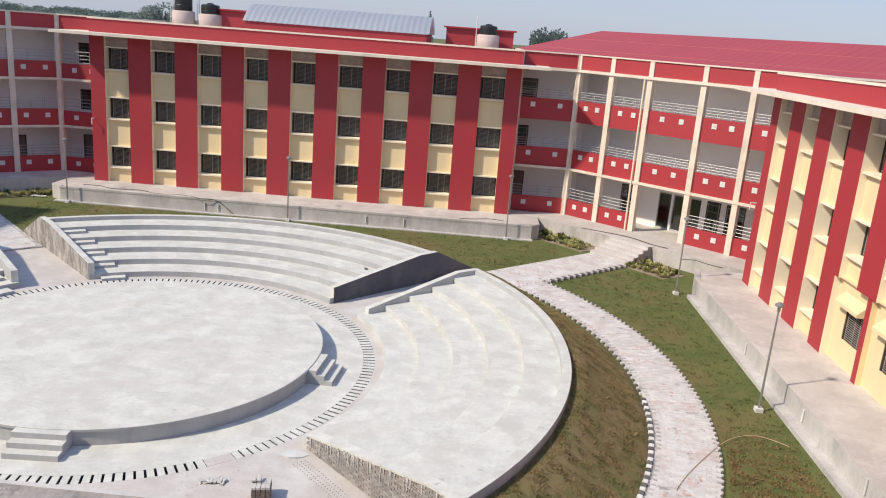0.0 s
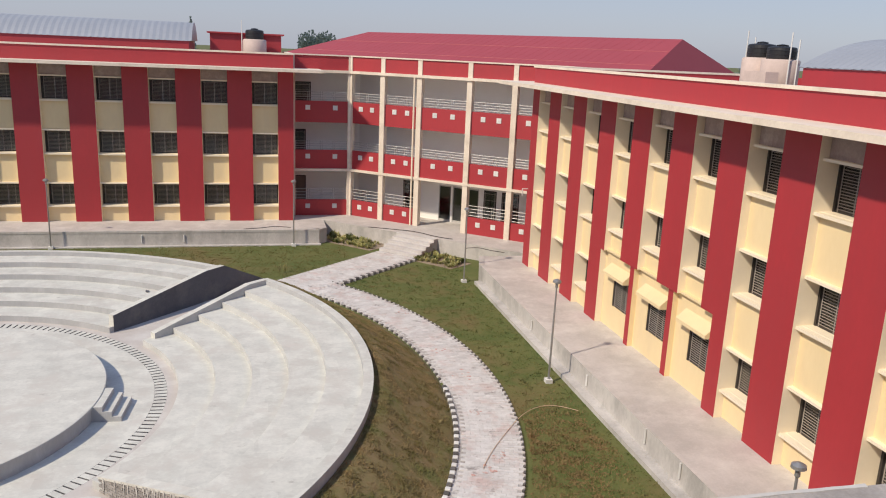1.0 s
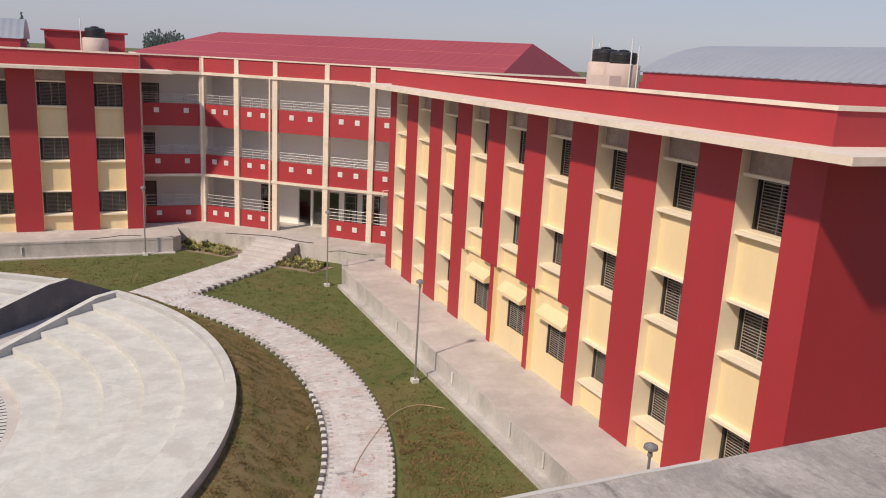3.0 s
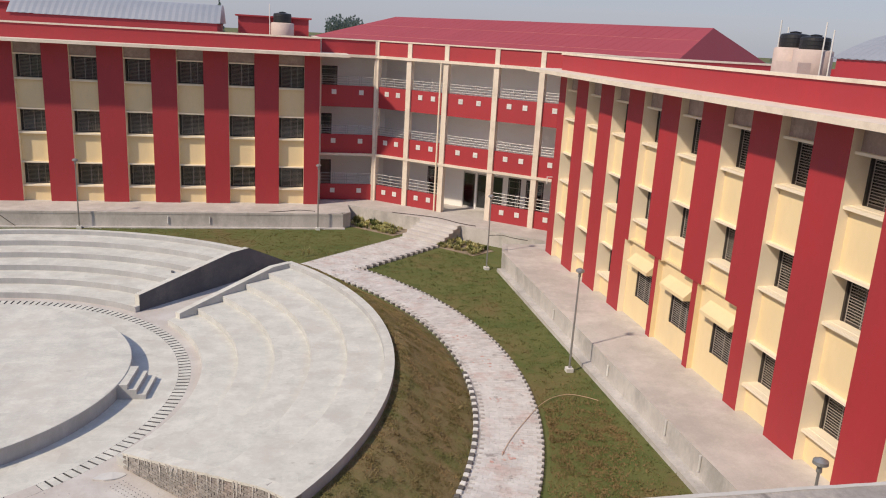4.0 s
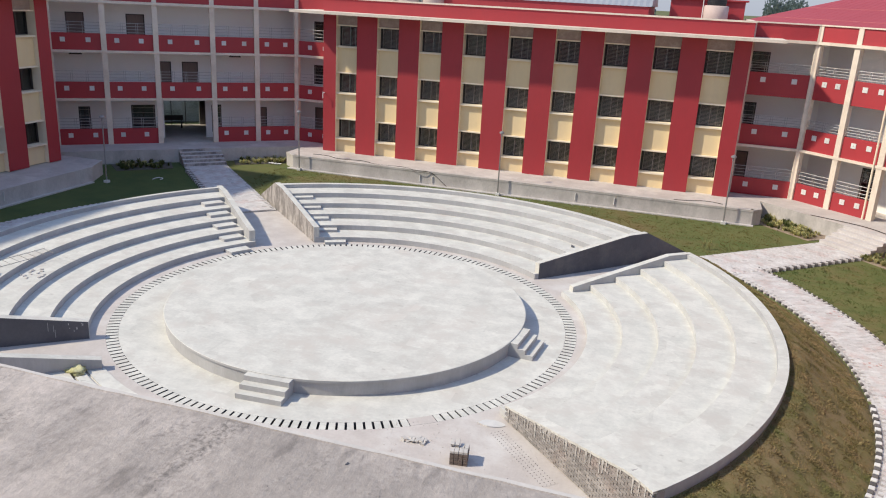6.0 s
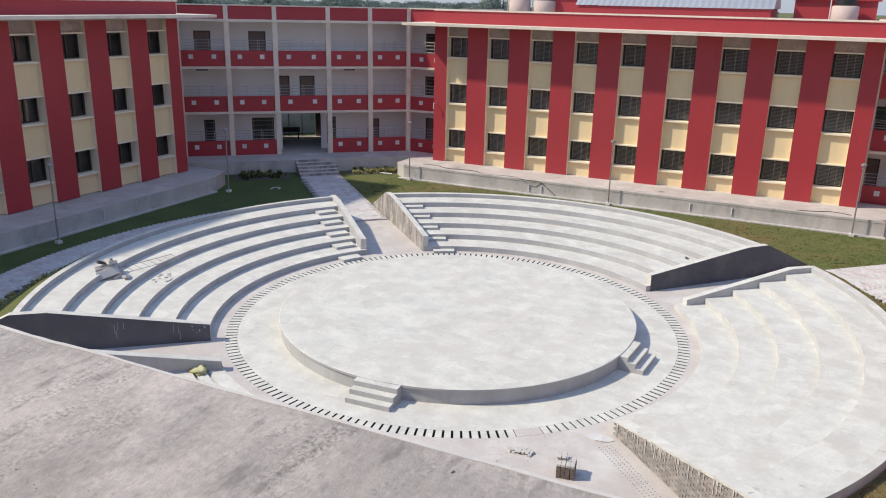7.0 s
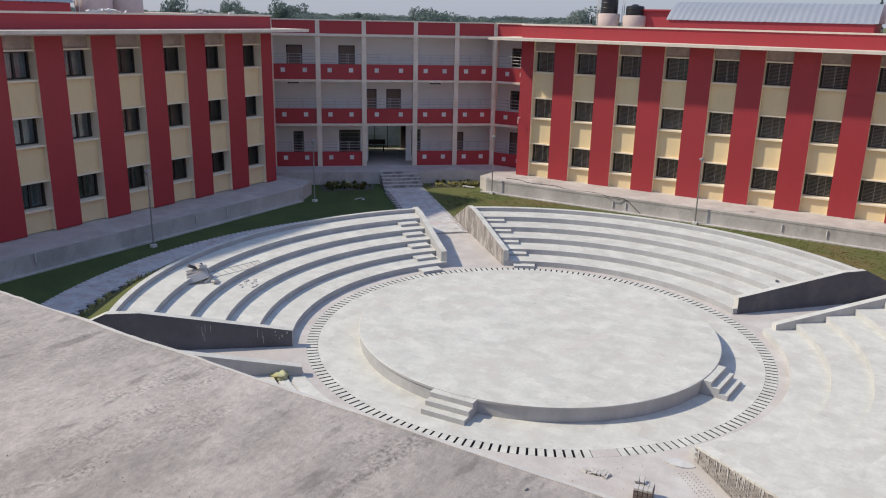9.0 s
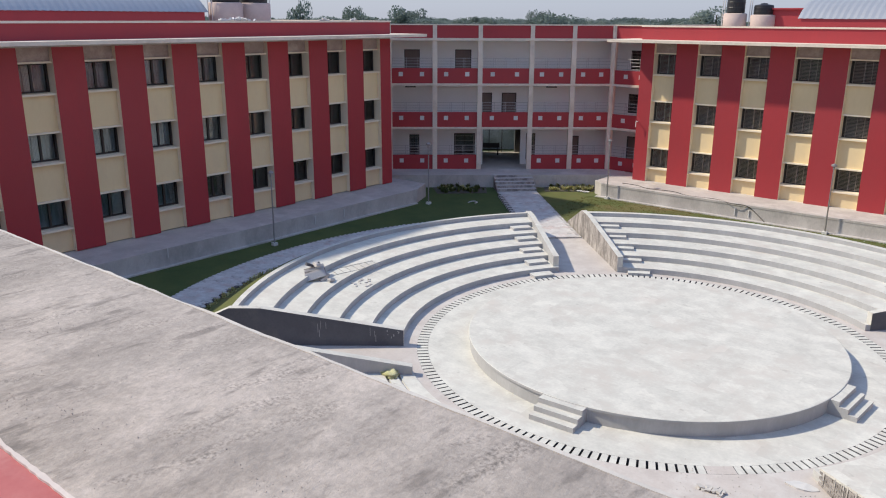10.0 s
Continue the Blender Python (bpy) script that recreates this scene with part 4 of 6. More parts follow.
D0, D1, FZ = 8.27, 8.68, 0.0
a, b = ring(bm, 0.02, D0, FZ)
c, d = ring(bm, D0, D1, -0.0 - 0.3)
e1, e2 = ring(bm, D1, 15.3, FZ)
# Trench and slot sides are near black so that the slots read dark.
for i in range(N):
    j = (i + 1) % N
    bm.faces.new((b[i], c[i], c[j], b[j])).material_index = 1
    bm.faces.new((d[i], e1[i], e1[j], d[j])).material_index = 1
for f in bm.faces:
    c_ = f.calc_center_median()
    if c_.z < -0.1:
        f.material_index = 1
    elif c_.z > FZ - 0.01 and c_.xy.length > 8.75:
        f.material_index = 2
tagged(part("floor", bm, (PALE, DARKW, DUST)), "pale cement floor round the raised stage", "floor", kind="structure")
drain = thing("drain", "ring drain with narrow slots between pale cover slabs", "drain")
NS_ = 204
bm = bmesh.new()
w = 2 * pi / NS_
sl = 0.035
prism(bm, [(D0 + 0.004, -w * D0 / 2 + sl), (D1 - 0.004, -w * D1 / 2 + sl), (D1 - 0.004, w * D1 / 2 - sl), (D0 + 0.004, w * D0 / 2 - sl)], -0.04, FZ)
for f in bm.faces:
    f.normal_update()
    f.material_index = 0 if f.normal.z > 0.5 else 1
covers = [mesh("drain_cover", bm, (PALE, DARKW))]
for sl in (0.026, -0.006):
    bm = bmesh.new()
    prism(bm, [(D0 + 0.004, -w * D0 / 2 + sl), (D1 - 0.004, -w * D1 / 2 + sl), (D1 - 0.004, w * D1 / 2 - sl), (D0 + 0.004, w * D0 / 2 - sl)], -0.04, FZ + (0.003 if sl < 0 else 0))
    for f in bm.faces:
        f.normal_update()
        f.material_index = 0 if f.normal.z > 0.5 else 1
    covers.append(mesh("drain_cover", bm, (PALE if sl > 0 else DUST, DARKW)))
for i in range(NS_):
    deg = math.degrees(i * w) - 360
    kind_ = 2 if -54 < deg < -48.5 else 1 if -48.5 < deg < -28 or i % 17 == 3 else 0
    o = part("drain_cover", covers[kind_], None, drain)
    o.rotation_euler = (0, 0, i * w)

# stage
st = thing("stage", "round raised pale cement stage with grey sides", "stage")
bm = bmesh.new()
SR, SZ = 6.70, 0.53
lathe(bm, [(SR, -0.03), (SR, SZ - 0.1), (SR + 0.05, SZ - 0.09), (SR + 0.05, SZ - 0.012), (SR + 0.03, SZ)], 160)
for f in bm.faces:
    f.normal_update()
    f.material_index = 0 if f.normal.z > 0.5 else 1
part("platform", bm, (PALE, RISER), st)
for ang in (-86.5, -4.5):
    bm = bmesh.new()
    for k in range(3):
        x1 = SR + 0.85 - 0.28 * k
        for f in box(bm, SR - 0.15, x1, -0.75, 0.75, (SZ - 0.03) * k / 3 if k else -0.02, (SZ - 0.03) * (k + 1) / 3):
            f.normal_update()
            f.material_index = 0 if abs(f.normal.z) > 0.5 else 1
    o = part("steps", bm, (PALE, RISER), st, "three cement steps up to the stage")
    o.rotation_euler = (0, 0, radians(ang))

# ---- grass banks outside the rim ----
def bank_drop(x, y):
    """The east bank has sunk away from the rim towards its south end."""
    if x < 8:
        return 0.0
    k = min(1.0, max(0.0, (0.25 - atan2(y, x)) / 0.8))
    return 0.26 * k * min(1.0, max(0.0, (17.4 - sqrt(x * x + y * y)) / 1.8))


def bank(side, label, material=BANK):
    bm = bmesh.new()
    n, prof = 60, [(RIM + 0.01, 1.39), (16.0, 1.27), (16.6, 0.84), (17.3, 0.42), (17.9, 0.12), (18.2, 0.0), (18.25, -0.1)]
    rows = []
    for r, z in prof:
        rows.append([bm.verts.new((x, y, z - bank_drop(x, y) + (0.05 * noise.noise(Vector((x * 0.7, y * 0.7, 3))) if r > 16.1 and z > 0 else 0))) for x, y in arc(side, r, n)])
    for a, b in zip(rows, rows[1:]):
        for i in range(n):
            bm.faces.new((a[i], b[i], b[i + 1], a[i + 1]))
    o = smooth(part("grass_bank", bm, material))
    return tagged(o, label, "grass bank", kind="structure")


bank(SIDES["east"], "rough brownish grass bank falling from the rim")
bank(SIDES["north"], "grass bank falling from the rim towards the plinth", GRASS)
bank(SIDES["west"], "yellow-green grass bank falling from the rim in half shade", mat("mown_bank_grass", (0.125, 0.135, 0.036), (0.085, 0.105, 0.028), 0.95, big=0.6, fine=9, amount=1.4, bump=0.8))

# ---- paths ----
PC, P0, P1 = (0.0, 0.2), 18.3, 20.3


def path_ring(a0, a1, name, label):
    bm = bmesh.new()
    n = 90
    g = []
    for i in range(n + 1):
        t = radians(a0 + (a1 - a0) * i / n)
        g.append([bm.verts.new((PC[0] + r * cos(t), PC[1] + r * sin(t), z)) for r, z in ((P0, -0.05), (P0, 0.05), (P0 + 0.7, 0.06), (P0 + 1.4, 0.06), (P1, 0.05), (P1, -0.05))])
    for a, b in zip(g, g[1:]):
        for q in range(5):
            bm.faces.new((a[q], a[q + 1], b[q + 1], b[q]))
    return tagged(part(name, bm, PAVE), label, "path", kind="structure")


path_e = path_ring(-70, 41, "path_east", "curved path of pale worn pavers with painted kerb teeth")
path_w = path_ring(138, 235, "path_west", "curved paver path in the shade of the wing")


def straight_path(ax, r0, r1, half, name, label):
    d = Vector((cos(ax), sin(ax)))
    nn = Vector((-d.y, d.x)) * half
    pts = [d * r0 - nn, d * r1 - nn, d * r1 + nn, d * r0 + nn]
    bm = bmesh.new()
    prism(bm, [(p.x, p.y) for p in pts], -0.05, 0.07)
    return tagged(part(name, bm, PAVE), label, "path", kind="structure")


path_ne = straight_path(AX_NE, 15.1, 28.0, 1.4, "path_northeast", "straight paver path to the gallery entrance")
path_nw = straight_path(AX_NW, 15.1, 28.0, 1.4, "path_northwest", "straight paver path to the shaded entrance")
for sg, ax in ((-1, radians(-44)), (1, radians(221))):
    straight_path(ax, 15.1, 18.6, 1.4, "path_southeast" if sg < 0 else "path_southwest", "short paved way out of the aisle")


def entrance_steps(ax, label, riser):
    s = thing("entrance_steps", label, "steps", m=Matrix.Rotation(ax, 4, "Z"))
    for k in range(5):
        bm = boxes((27.3 + 0.42 * k, 29.6 + 0.004 * k, -1.4, 1.4, -0.02 + 0.166 * k, 0.075 + 0.166 * (k + 1)))
        for f in bm.faces:
            f.normal_update()
            f.material_index = 0 if f.normal.z > 0.5 else 1
        part("step", bm, (PAVE, riser), s)
    return s


entrance_steps(AX_NE, "broad pale steps up to the sunlit entrance", PAVE)
# Dark risers only on these shaded steps: their shade is put into colour.
entrance_steps(AX_NW, "broad grey steps up to the shaded entrance", WEATHERED_SHADE)


# kerb teeth along the curved path
def kerb(parent, r, a0, a1, size, step, mats=None, sink=0.0):
    n = int(radians(a1 - a0) * r / step)
    ms = []
    for m_ in mats or (KERBW, KERBD):
        bm = boxes((-size * 0.5, size * 0.5, -size * 0.5, size * 0.5, -0.03, 0.12))
        bmesh.ops.bevel(bm, geom=bm.edges[:], offset=0.02, segments=1, affect="EDGES")
        ms.append(mesh("kerb_stone", bm, m_))
    for i in range(n):
        t = radians(a0) + i * step / r
        o = part("kerb_stone", ms[i % 2], None, parent)
        o.location = (PC[0] + r * cos(t), PC[1] + r * sin(t), -sink)
        o.rotation_euler = (random.uniform(-0.05, 0.05), random.uniform(-0.05, 0.05), t + random.uniform(-0.12, 0.12))


kerb(path_e, P0 - 0.04, -60, 0, 0.165, 0.225)
kerb(path_e, P0 - 0.04, 0.35, 38, 0.11, 0.225, (PAVE, KERBD), 0.04)
kerb(path_e, P1 + 0.02, -60, 41, 0.085, 0.17, (PAVE, KERBD))
kerb(path_w, P0 - 0.04, 150, 222, 0.17, 0.3, (PAVE, KERBD))


def teeth(parent, ax, r0, r1, side):
    d = Vector((cos(ax), sin(ax)))
    nn = Vector((-d.y, d.x)) * side
    ms = []
    for m_ in (PAVE, KERBD):
        bm = boxes((-0.11, 0.11, -0.11, 0.11, -0.03, 0.13))
        ms.append(mesh("kerb_stone", bm, m_))
    n = int((r1 - r0) / 0.24)
    for i in range(n):
        p = d * (r0 + i * 0.24) + nn
        o = part("kerb_stone", ms[i % 2], None, parent)
        o.location = (p.x, p.y, 0)
        o.rotation_euler = (0, 0, ax + radians(45) + random.uniform(-0.1, 0.1))


teeth(path_ne, AX_NE, 20.6, 27.4, -1.42)
teeth(path_nw, AX_NW, 18.6, 26.5, 1.42)

# pavers: long side across the path, uneven and worn
PAVER = mat("worn_paver", (0.66, 0.65, 0.635), (0.53, 0.51, 0.495), 0.9, big=1.3, fine=9, amount=1.4, bump=0.3, stain=(0.54, 0.43, 0.40), stain_size=1.1, vary=0.07, scuff=((0.24, 0.22, 0.21), 2.4, 0.60, (1.0, 1.0, 1)))
PAVERS = PAVER.copy()
nt_ = PAVERS.node_tree
for n_ in list(nt_.nodes):
    if n_.type == "OBJECT_INFO":
        gi = nt_.nodes.new("ShaderNodeNewGeometry")
        to_ = n_.outputs["Random"].links[0].to_socket
        nt_.links.new(gi.outputs["Random Per Island"], to_)
JOINT = mat("paver_joint", (0.60, 0.58, 0.56), (0.33, 0.305, 0.29), 0.95, big=1.6, fine=7, amount=2.2, bump=0.3)
for o in (path_e, path_w, path_ne, path_nw):
    o.data.materials[0] = JOINT
rp = random.Random(8)


def paver_box(w, d):
    bm = boxes((-w / 2, w / 2, -d / 2, d / 2, 0.0, 0.05))
    return bm


PW, PD = 0.29, 0.145
pav_me = mesh("paver", paver_box(PW - 0.006, PD - 0.006), PAVER)


def pave_field(parent, cells, near=0):
    """cells: (x, y, turn, z). The first ones stand alone, the rest are joined."""
    vs, fs = [], []
    for i, (x, y, a, z) in enumerate(cells):
        z += rp.uniform(-0.003, 0.004)
        if i < near:
            o = part("paver", pav_me, PAVER, parent)
            o.location, o.rotation_euler = (x, y, z), (rp.uniform(-0.02, 0.02), rp.uniform(-0.02, 0.02), a)
            continue
        k = len(vs)
        w, d = (PW - 0.006) / 2, (PD - 0.006) / 2
        ca, sa = cos(a), sin(a)
        for q in (0, 0.05):
            for u, v in ((-w, -d), (w, -d), (w, d), (-w, d)):
                vs.append((x + u * ca - v * sa, y + u * sa + v * ca, z + q + rp.uniform(-0.002, 0.002)))
        fs += [(k + 4, k + 5, k + 6, k + 7)] + [(k + j, k + (j + 1) % 4, k + 4 + (j + 1) % 4, k + 4 + j) for j in range(4)]
    me = bpy.data.meshes.new("paving")
    me.from_pydata(vs, [], fs)
    me.materials.append(PAVERS)
    o = part("paving", me, None, parent, "worn pale pavers with reddish tints")
    o["kind"] = "stuff"


def ring_cells(a0, a1):
    out = []
    t = radians(a0)
    row = 0
    while t < radians(a1):
        nr = 6
        for j in range(nr + 1):
            r = P0 + 0.12 + PW * (j + 0.5 * (row % 2)) + PW / 2
            if r > P1 - 0.1:
                continue
            out.append((PC[0] + r * cos(t), PC[1] + r * sin(t), t, 0.022))
        t += PD / ((P0 + P1) / 2)
        row += 1
    return out


def strip_cells(ax, r0, r1):
    out = []
    d, nn = Vector((cos(ax), sin(ax))), Vector((-sin(ax), cos(ax)))
    r, row = r0, 0
    while r < r1:
        for j in range(-5, 5):
            w = PW * (j + 0.5 + 0.5 * (row % 2))
            if abs(w) < 1.27:
                p = d * r + nn * w
                out.append((p.x, p.y, ax + pi / 2, 0.04))
        r += PD
        row += 1
    return out


pave_field(path_e, ring_cells(-48, 40), 300)
pave_field(path_w, ring_cells(150, 224))
pave_field(path_ne, strip_cells(AX_NE, 15.2, 27.2))
pave_field(path_nw, strip_cells(AX_NW, 15.2, 27.2))


# brick dust trodden into the path
DUSTRED = mat("brick_dust", (0.52, 0.27, 0.23), (0.60, 0.45, 0.41), 0.95, big=4, fine=20, amount=1.5, bump=0.1)
for k, (x, y, sz) in enumerate(((18.25, -6.2, 0.22), (18.75, -5.4, 0.14), (19.3, 0.6, 0.2), (18.9, 3.4, 0.16), (18.2, 8.0, 0.2), (18.75, -2.4, 0.13))):
    r_ = random.Random(60 + k)
    bm = bmesh.new()
    for q in range(9):
        cx, cy, w_ = x + r_.gauss(0, sz), y + r_.gauss(0, sz), sz * r_.uniform(0.12, 0.38)
        bm.faces.new([bm.verts.new((cx + w_ * r_.uniform(0.6, 1.3) * cos(2 * pi * i / 7), cy + w_ * r_.uniform(0.6, 1.3) * sin(2 * pi * i / 7), 0.0822 + 0.0006 * q)) for i in range(7)])
    tagged(part("dust_patch", bm, DUSTRED), "patch of red brick dust on the pavers", "dust", kind="stuff")


# ---- street lamps ----
def lamp():
    o = thing("lamp_post", "slim grey steel lamp post on a concrete block", "lamp post", "lamp posts round the lawn")
    part("base_block", boxes((-0.13, 0.13, -0.13, 0.13, -0.02, 0.15)), KERBW, o)
    bm = bmesh.new()
    lathe(bm, [(0.042, 0.14), (0.038, 2.0), (0.03, 3.7)], 10)
    part("pole", bm, METAL, o)
    bm = bmesh.new()
    lathe(bm, [(0.03, 3.7), (0.06, 3.74), (0.05, 3.86), (0.16, 3.92), (0.15, 3.99), (0.04, 4.05)], 14)
    part("lamp_head", bm, METAL, o, "small flat grey lamp head")
    return o


first = lamp()
spots = [(0.37, 21.5), (13.94, 21.45), (-13.55, 21.5), (22.4, 12.95), (22.25, -0.22), (22.35, -13.6), (-21.68, 12.42), (-21.5, -0.4)]
first.matrix_basis = pose(*spots[0], 0)
for x, y in spots[1:]:
    copy_thing(first, pose(x, y, 0, 1.4 if (x, y) == (22.25, -0.22) else 0, 0, random.uniform(-4, 4)))


# ---- brick side wall of the east stand ----
p, q = Vector(e[0]), Vector(e[1])
d = (q - p).normalized()
nn = Vector((-d.y, d.x))                     # into the stand
L = (q - p).length
zt = lambda x: 0.48 + (RIMZ + 0.08 - 0.48) * min(1, x / (L * 0.86))
bw = thing("brick_wall", "unplastered grey brick side wall with mortar runs", "brick wall", m=Matrix.Translation((*p, 0)) @ Matrix.Rotation(atan2(d.y, d.x), 4, "Z"))
bm = bmesh.new()
prof = [(0, -0.05), (L, -0.05), (L, RIMZ + 0.085), (L * 0.86, RIMZ + 0.085), (0, 0.485)]
A = [bm.verts.new((x, 0.06, z)) for x, z in prof]
B = [bm.verts.new((x, 0.30, z)) for x, z in prof]
bm.faces.new(A)
bm.faces.new(B[::-1])
for i in range(5):
    bm.faces.new((A[i], B[i], B[(i + 1) % 5], A[(i + 1) % 5]))
part("mortar_bed", bm, JOINTBED, bw)
BL, BH = 0.23, 0.078
bm = boxes((0, BL - 0.014, 0, 0.11, 0, BH - 0.013))
bmesh.ops.bevel(bm, geom=bm.edges[:], offset=0.005, segments=1, affect="EDGES")
bmesh_brick = mesh("brick", bm, BRICK)
rb = random.Random(4)
for row in range(20):
    z = 0.03 + row * BH
    x = -0.115 if row % 2 else 0.0
    while x < L - BL:
        if x >= -0.01 and z + BH < zt(x) + 0.03:
            o = part("brick", bmesh_brick, BRICK, bw)
            o.location = (x, -0.045 + rb.uniform(-0.006, 0.006), z)
            o.rotation_euler = (0, 0, rb.uniform(-0.012, 0.012))
        x += BL
bm = bmesh.new()
rows = []
for i in range(25):
    x = L * i / 24
    z = zt(x) + 0.012 + 0.012 * noise.noise(Vector((x * 4, 2, 1)))
    rows.append([bm.verts.new(c) for c in ((x, -0.055, z - 0.075), (x, -0.06, z), (x, 0.3, z + 0.006), (x, 0.3, z - 0.075))])
for u, v in zip(rows, rows[1:]):
    for k in range(4):
        bm.faces.new((u[k], v[k], v[(k + 1) % 4], u[(k + 1) % 4]))
bm.faces.new(rows[0])
bm.faces.new(rows[-1][::-1])
part("mortar_cap", bm, PALE, bw, "pale mortar cap along the sloping top")
bm = bmesh.new()
for i in range(44):
    x = rb.uniform(0.15, L - 0.2)
    h = rb.uniform(0.08, 0.5)
    t = zt(x) - 0.01
    wd = rb.uniform(0.006, 0.016)
    box(bm, x - wd, x + wd, -0.062, -0.05, max(0.05, t - h), t - h * 0.4)
    box(bm, x - wd * 1.8, x + wd * 1.8, -0.064, -0.05, t - h * 0.4, t)
o = part("mortar_run", bm, MORTAR, bw, "pale mortar runs down the bricks")
o["kind"] = "stuff"

# ---- building rubble and small things in the court ----
# Top bricks paler, lower ones darker: sun and shade put into the colours.
sunlit_top_brick = bmesh_brick.copy()
sunlit_top_brick.materials[0] = MORTAR
brown_brick = bmesh_brick.copy()
brown_brick.materials[0] = mat("brown_brick", (0.20, 0.16, 0.135), (0.15, 0.12, 0.105), 0.95, big=1.5, fine=20, amount=1.0, bump=0.4, vary=0.12)


def brick_stack(x, y, z, turn, nx, ny, nz, label):
    """Bricks side by side, laid away from the front."""
    o = thing("brick_stack", label, "brick stack", m=pose(x, y, z, 0, 0, turn))
    for k in range(nz):
        for j in range(ny):
            for i in range(nx):
                b = part("brick", brown_brick if k < nz - 1 else sunlit_top_brick, None, o)
                b.location = ((i - nx / 2 + 1) * 0.121 + rb.uniform(-0.004, 0.004), (j - ny / 2) * (BL + 0.003) + rb.uniform(-0.008, 0.008), k * (BH - 0.008))
                b.rotation_euler = (0, 0, pi / 2 + rb.uniform(-0.015, 0.015) * (3 if k == nz - 1 else 1))
    for u, v, lean in ((-0.14, 0.0, 14), (-0.01, 0.01, 18)):
        b = part("brick", sunlit_top_brick, None, o)
        b.location, b.rotation_euler = (u, v, nz * (BH - 0.008) + 0.01), (0, radians(-lean), pi / 2 + rb.uniform(-0.1, 0.1))
    return o


brick_stack(6.93, -8.2, FZ, 9, 4, 2, 6, "low stack of brown bricks with loose ones on top")
rubble = thing("rubble_heap", "heap of leaning grey cement slabs on a seating step", "rubble", m=pose(-13.35, -4.75, RISE * 4, 0, 0, 62))


def rough_block(lx, ly, lz):
    bm = boxes((-lx, lx, -ly, ly, -lz, lz))
    for v in bm.verts:
        v.co += Vector((rb.uniform(-0.03, 0.03), rb.uniform(-0.015, 0.015), rb.uniform(-0.02, 0.02)))
    bmesh.ops.bevel(bm, geom=bm.edges[:], offset=0.012, segments=1, affect="EDGES")
    return bm


for i in range(6):
    b = part("slab", rough_block(0.44, 0.045, 0.15), (RISER, PLAST, WEATHERED_SHADE)[i % 3], rubble)
    b.location = (0.03 * i, -0.42 + 0.165 * i, 0.24 + rb.uniform(-0.02, 0.05))
    b.rotation_euler = (radians(-38) + rb.uniform(-0.12, 0.12), radians(-14) + rb.uniform(-0.1, 0.1), rb.uniform(-0.12, 0.12))
for i in range(7):
    b = part("block", rough_block(0.17, 0.09, 0.06), DARKW if i % 3 == 1 else PLAST, rubble)
    b.location = (rb.uniform(-0.25, 0.4), rb.uniform(-0.2, 0.45), (0.07, 0.5, 0.6)[i % 3])
    b.rotation_euler = (rb.uniform(-0.5, 0.5), rb.uniform(-0.5, 0.5), rb.uniform(0, 3))
    if i % 3 == 0:
        b.location.x, b.location.y = rb.uniform(-0.4, 0.6), -0.75 + 0.1 * i


def chips(name, label, spots_, mat_, size):
    o = thing(name, label, "debris")
    for x, y, z in spots_:
        bm = boxes((-size, size, -size * 0.6, size * 0.6, -size * 0.25, size * 0.25))
        for v in bm.verts:
            v.co += Vector((rb.uniform(-0.4, 0.4), rb.uniform(-0.4, 0.4), rb.uniform(-0.15, 0.15))) * size
        b = part("chip", bm, mat_, o)
        b.location = (x, y, z + size * 0.3)
        b.rotation_euler = (0, 0, rb.uniform(0, 3))
    return o


chips("debris_patch", "small patch of broken tile and planks on the floor", [(5.5 + rb.uniform(-0.3, 0.3), -7.72 + rb.uniform(-0.13, 0.13), FZ + 0.03 * (k % 2)) for k in range(14)], MORTAR, 0.085)
chips("debris_patch", "scattered cement crumbs on a seating step", [(-11.75 + rb.uniform(-0.5, 0.4), -3.3 + rb.uniform(-0.5, 0.5), RISE * 3) for _ in range(14)], PLAST, 0.06)
ladder = thing("rod_grid", "thin grey steel rod grid lying on a seating step", "steel rods", m=pose(-13.05, -2.6, RISE * 4 + 0.012, 0, 0, 78))
for v in (-0.36, 0.36):
    bm = bmesh.new()
    rod(bm, (-1.25, v, 0), (1.25, v + 0.05, 0), 0.008)
    part("long_rod", bm, METAL, ladder)
for k in range(7):
    bm = bmesh.new()
    rod(bm, (-1.1 + 0.36 * k, -0.45, 0.012), (-1.0 + 0.36 * k, 0.45, 0.012), 0.007)
    part("cross_rod", bm, METAL, ladder)
for x, y, z in ((2.6, 11.3, RISE * 2), (6.9, 10.2, RISE * 3), (11.2, 3.3, RISE * 2), (13.2, 6.4, RISE * 4), (4.5, 10.0, RISE)):
    chips("stone", "small dark stone lying on the pale seating", [(x, y, z)], DARKW, 0.1)
for i, (x, y, tn) in enumerate(((7.28, -6.0, 10),)):
    o = thing("cement_slab", "loose white cement slab lying on the floor", "slab", m=pose(x, y, FZ, 0, 2, tn))
    bm = bmesh.new()
    prism(bm, [(0.42 * cos(2 * pi * k / 13) * rb.uniform(0.75, 1.1), 0.2 * sin(2 * pi * k / 13) * rb.uniform(0.75, 1.1)) for k in range(13)], -0.005, [rb.uniform(0.02, 0.05) for k in range(13)])
    part("slab", bm, KERBW, o)
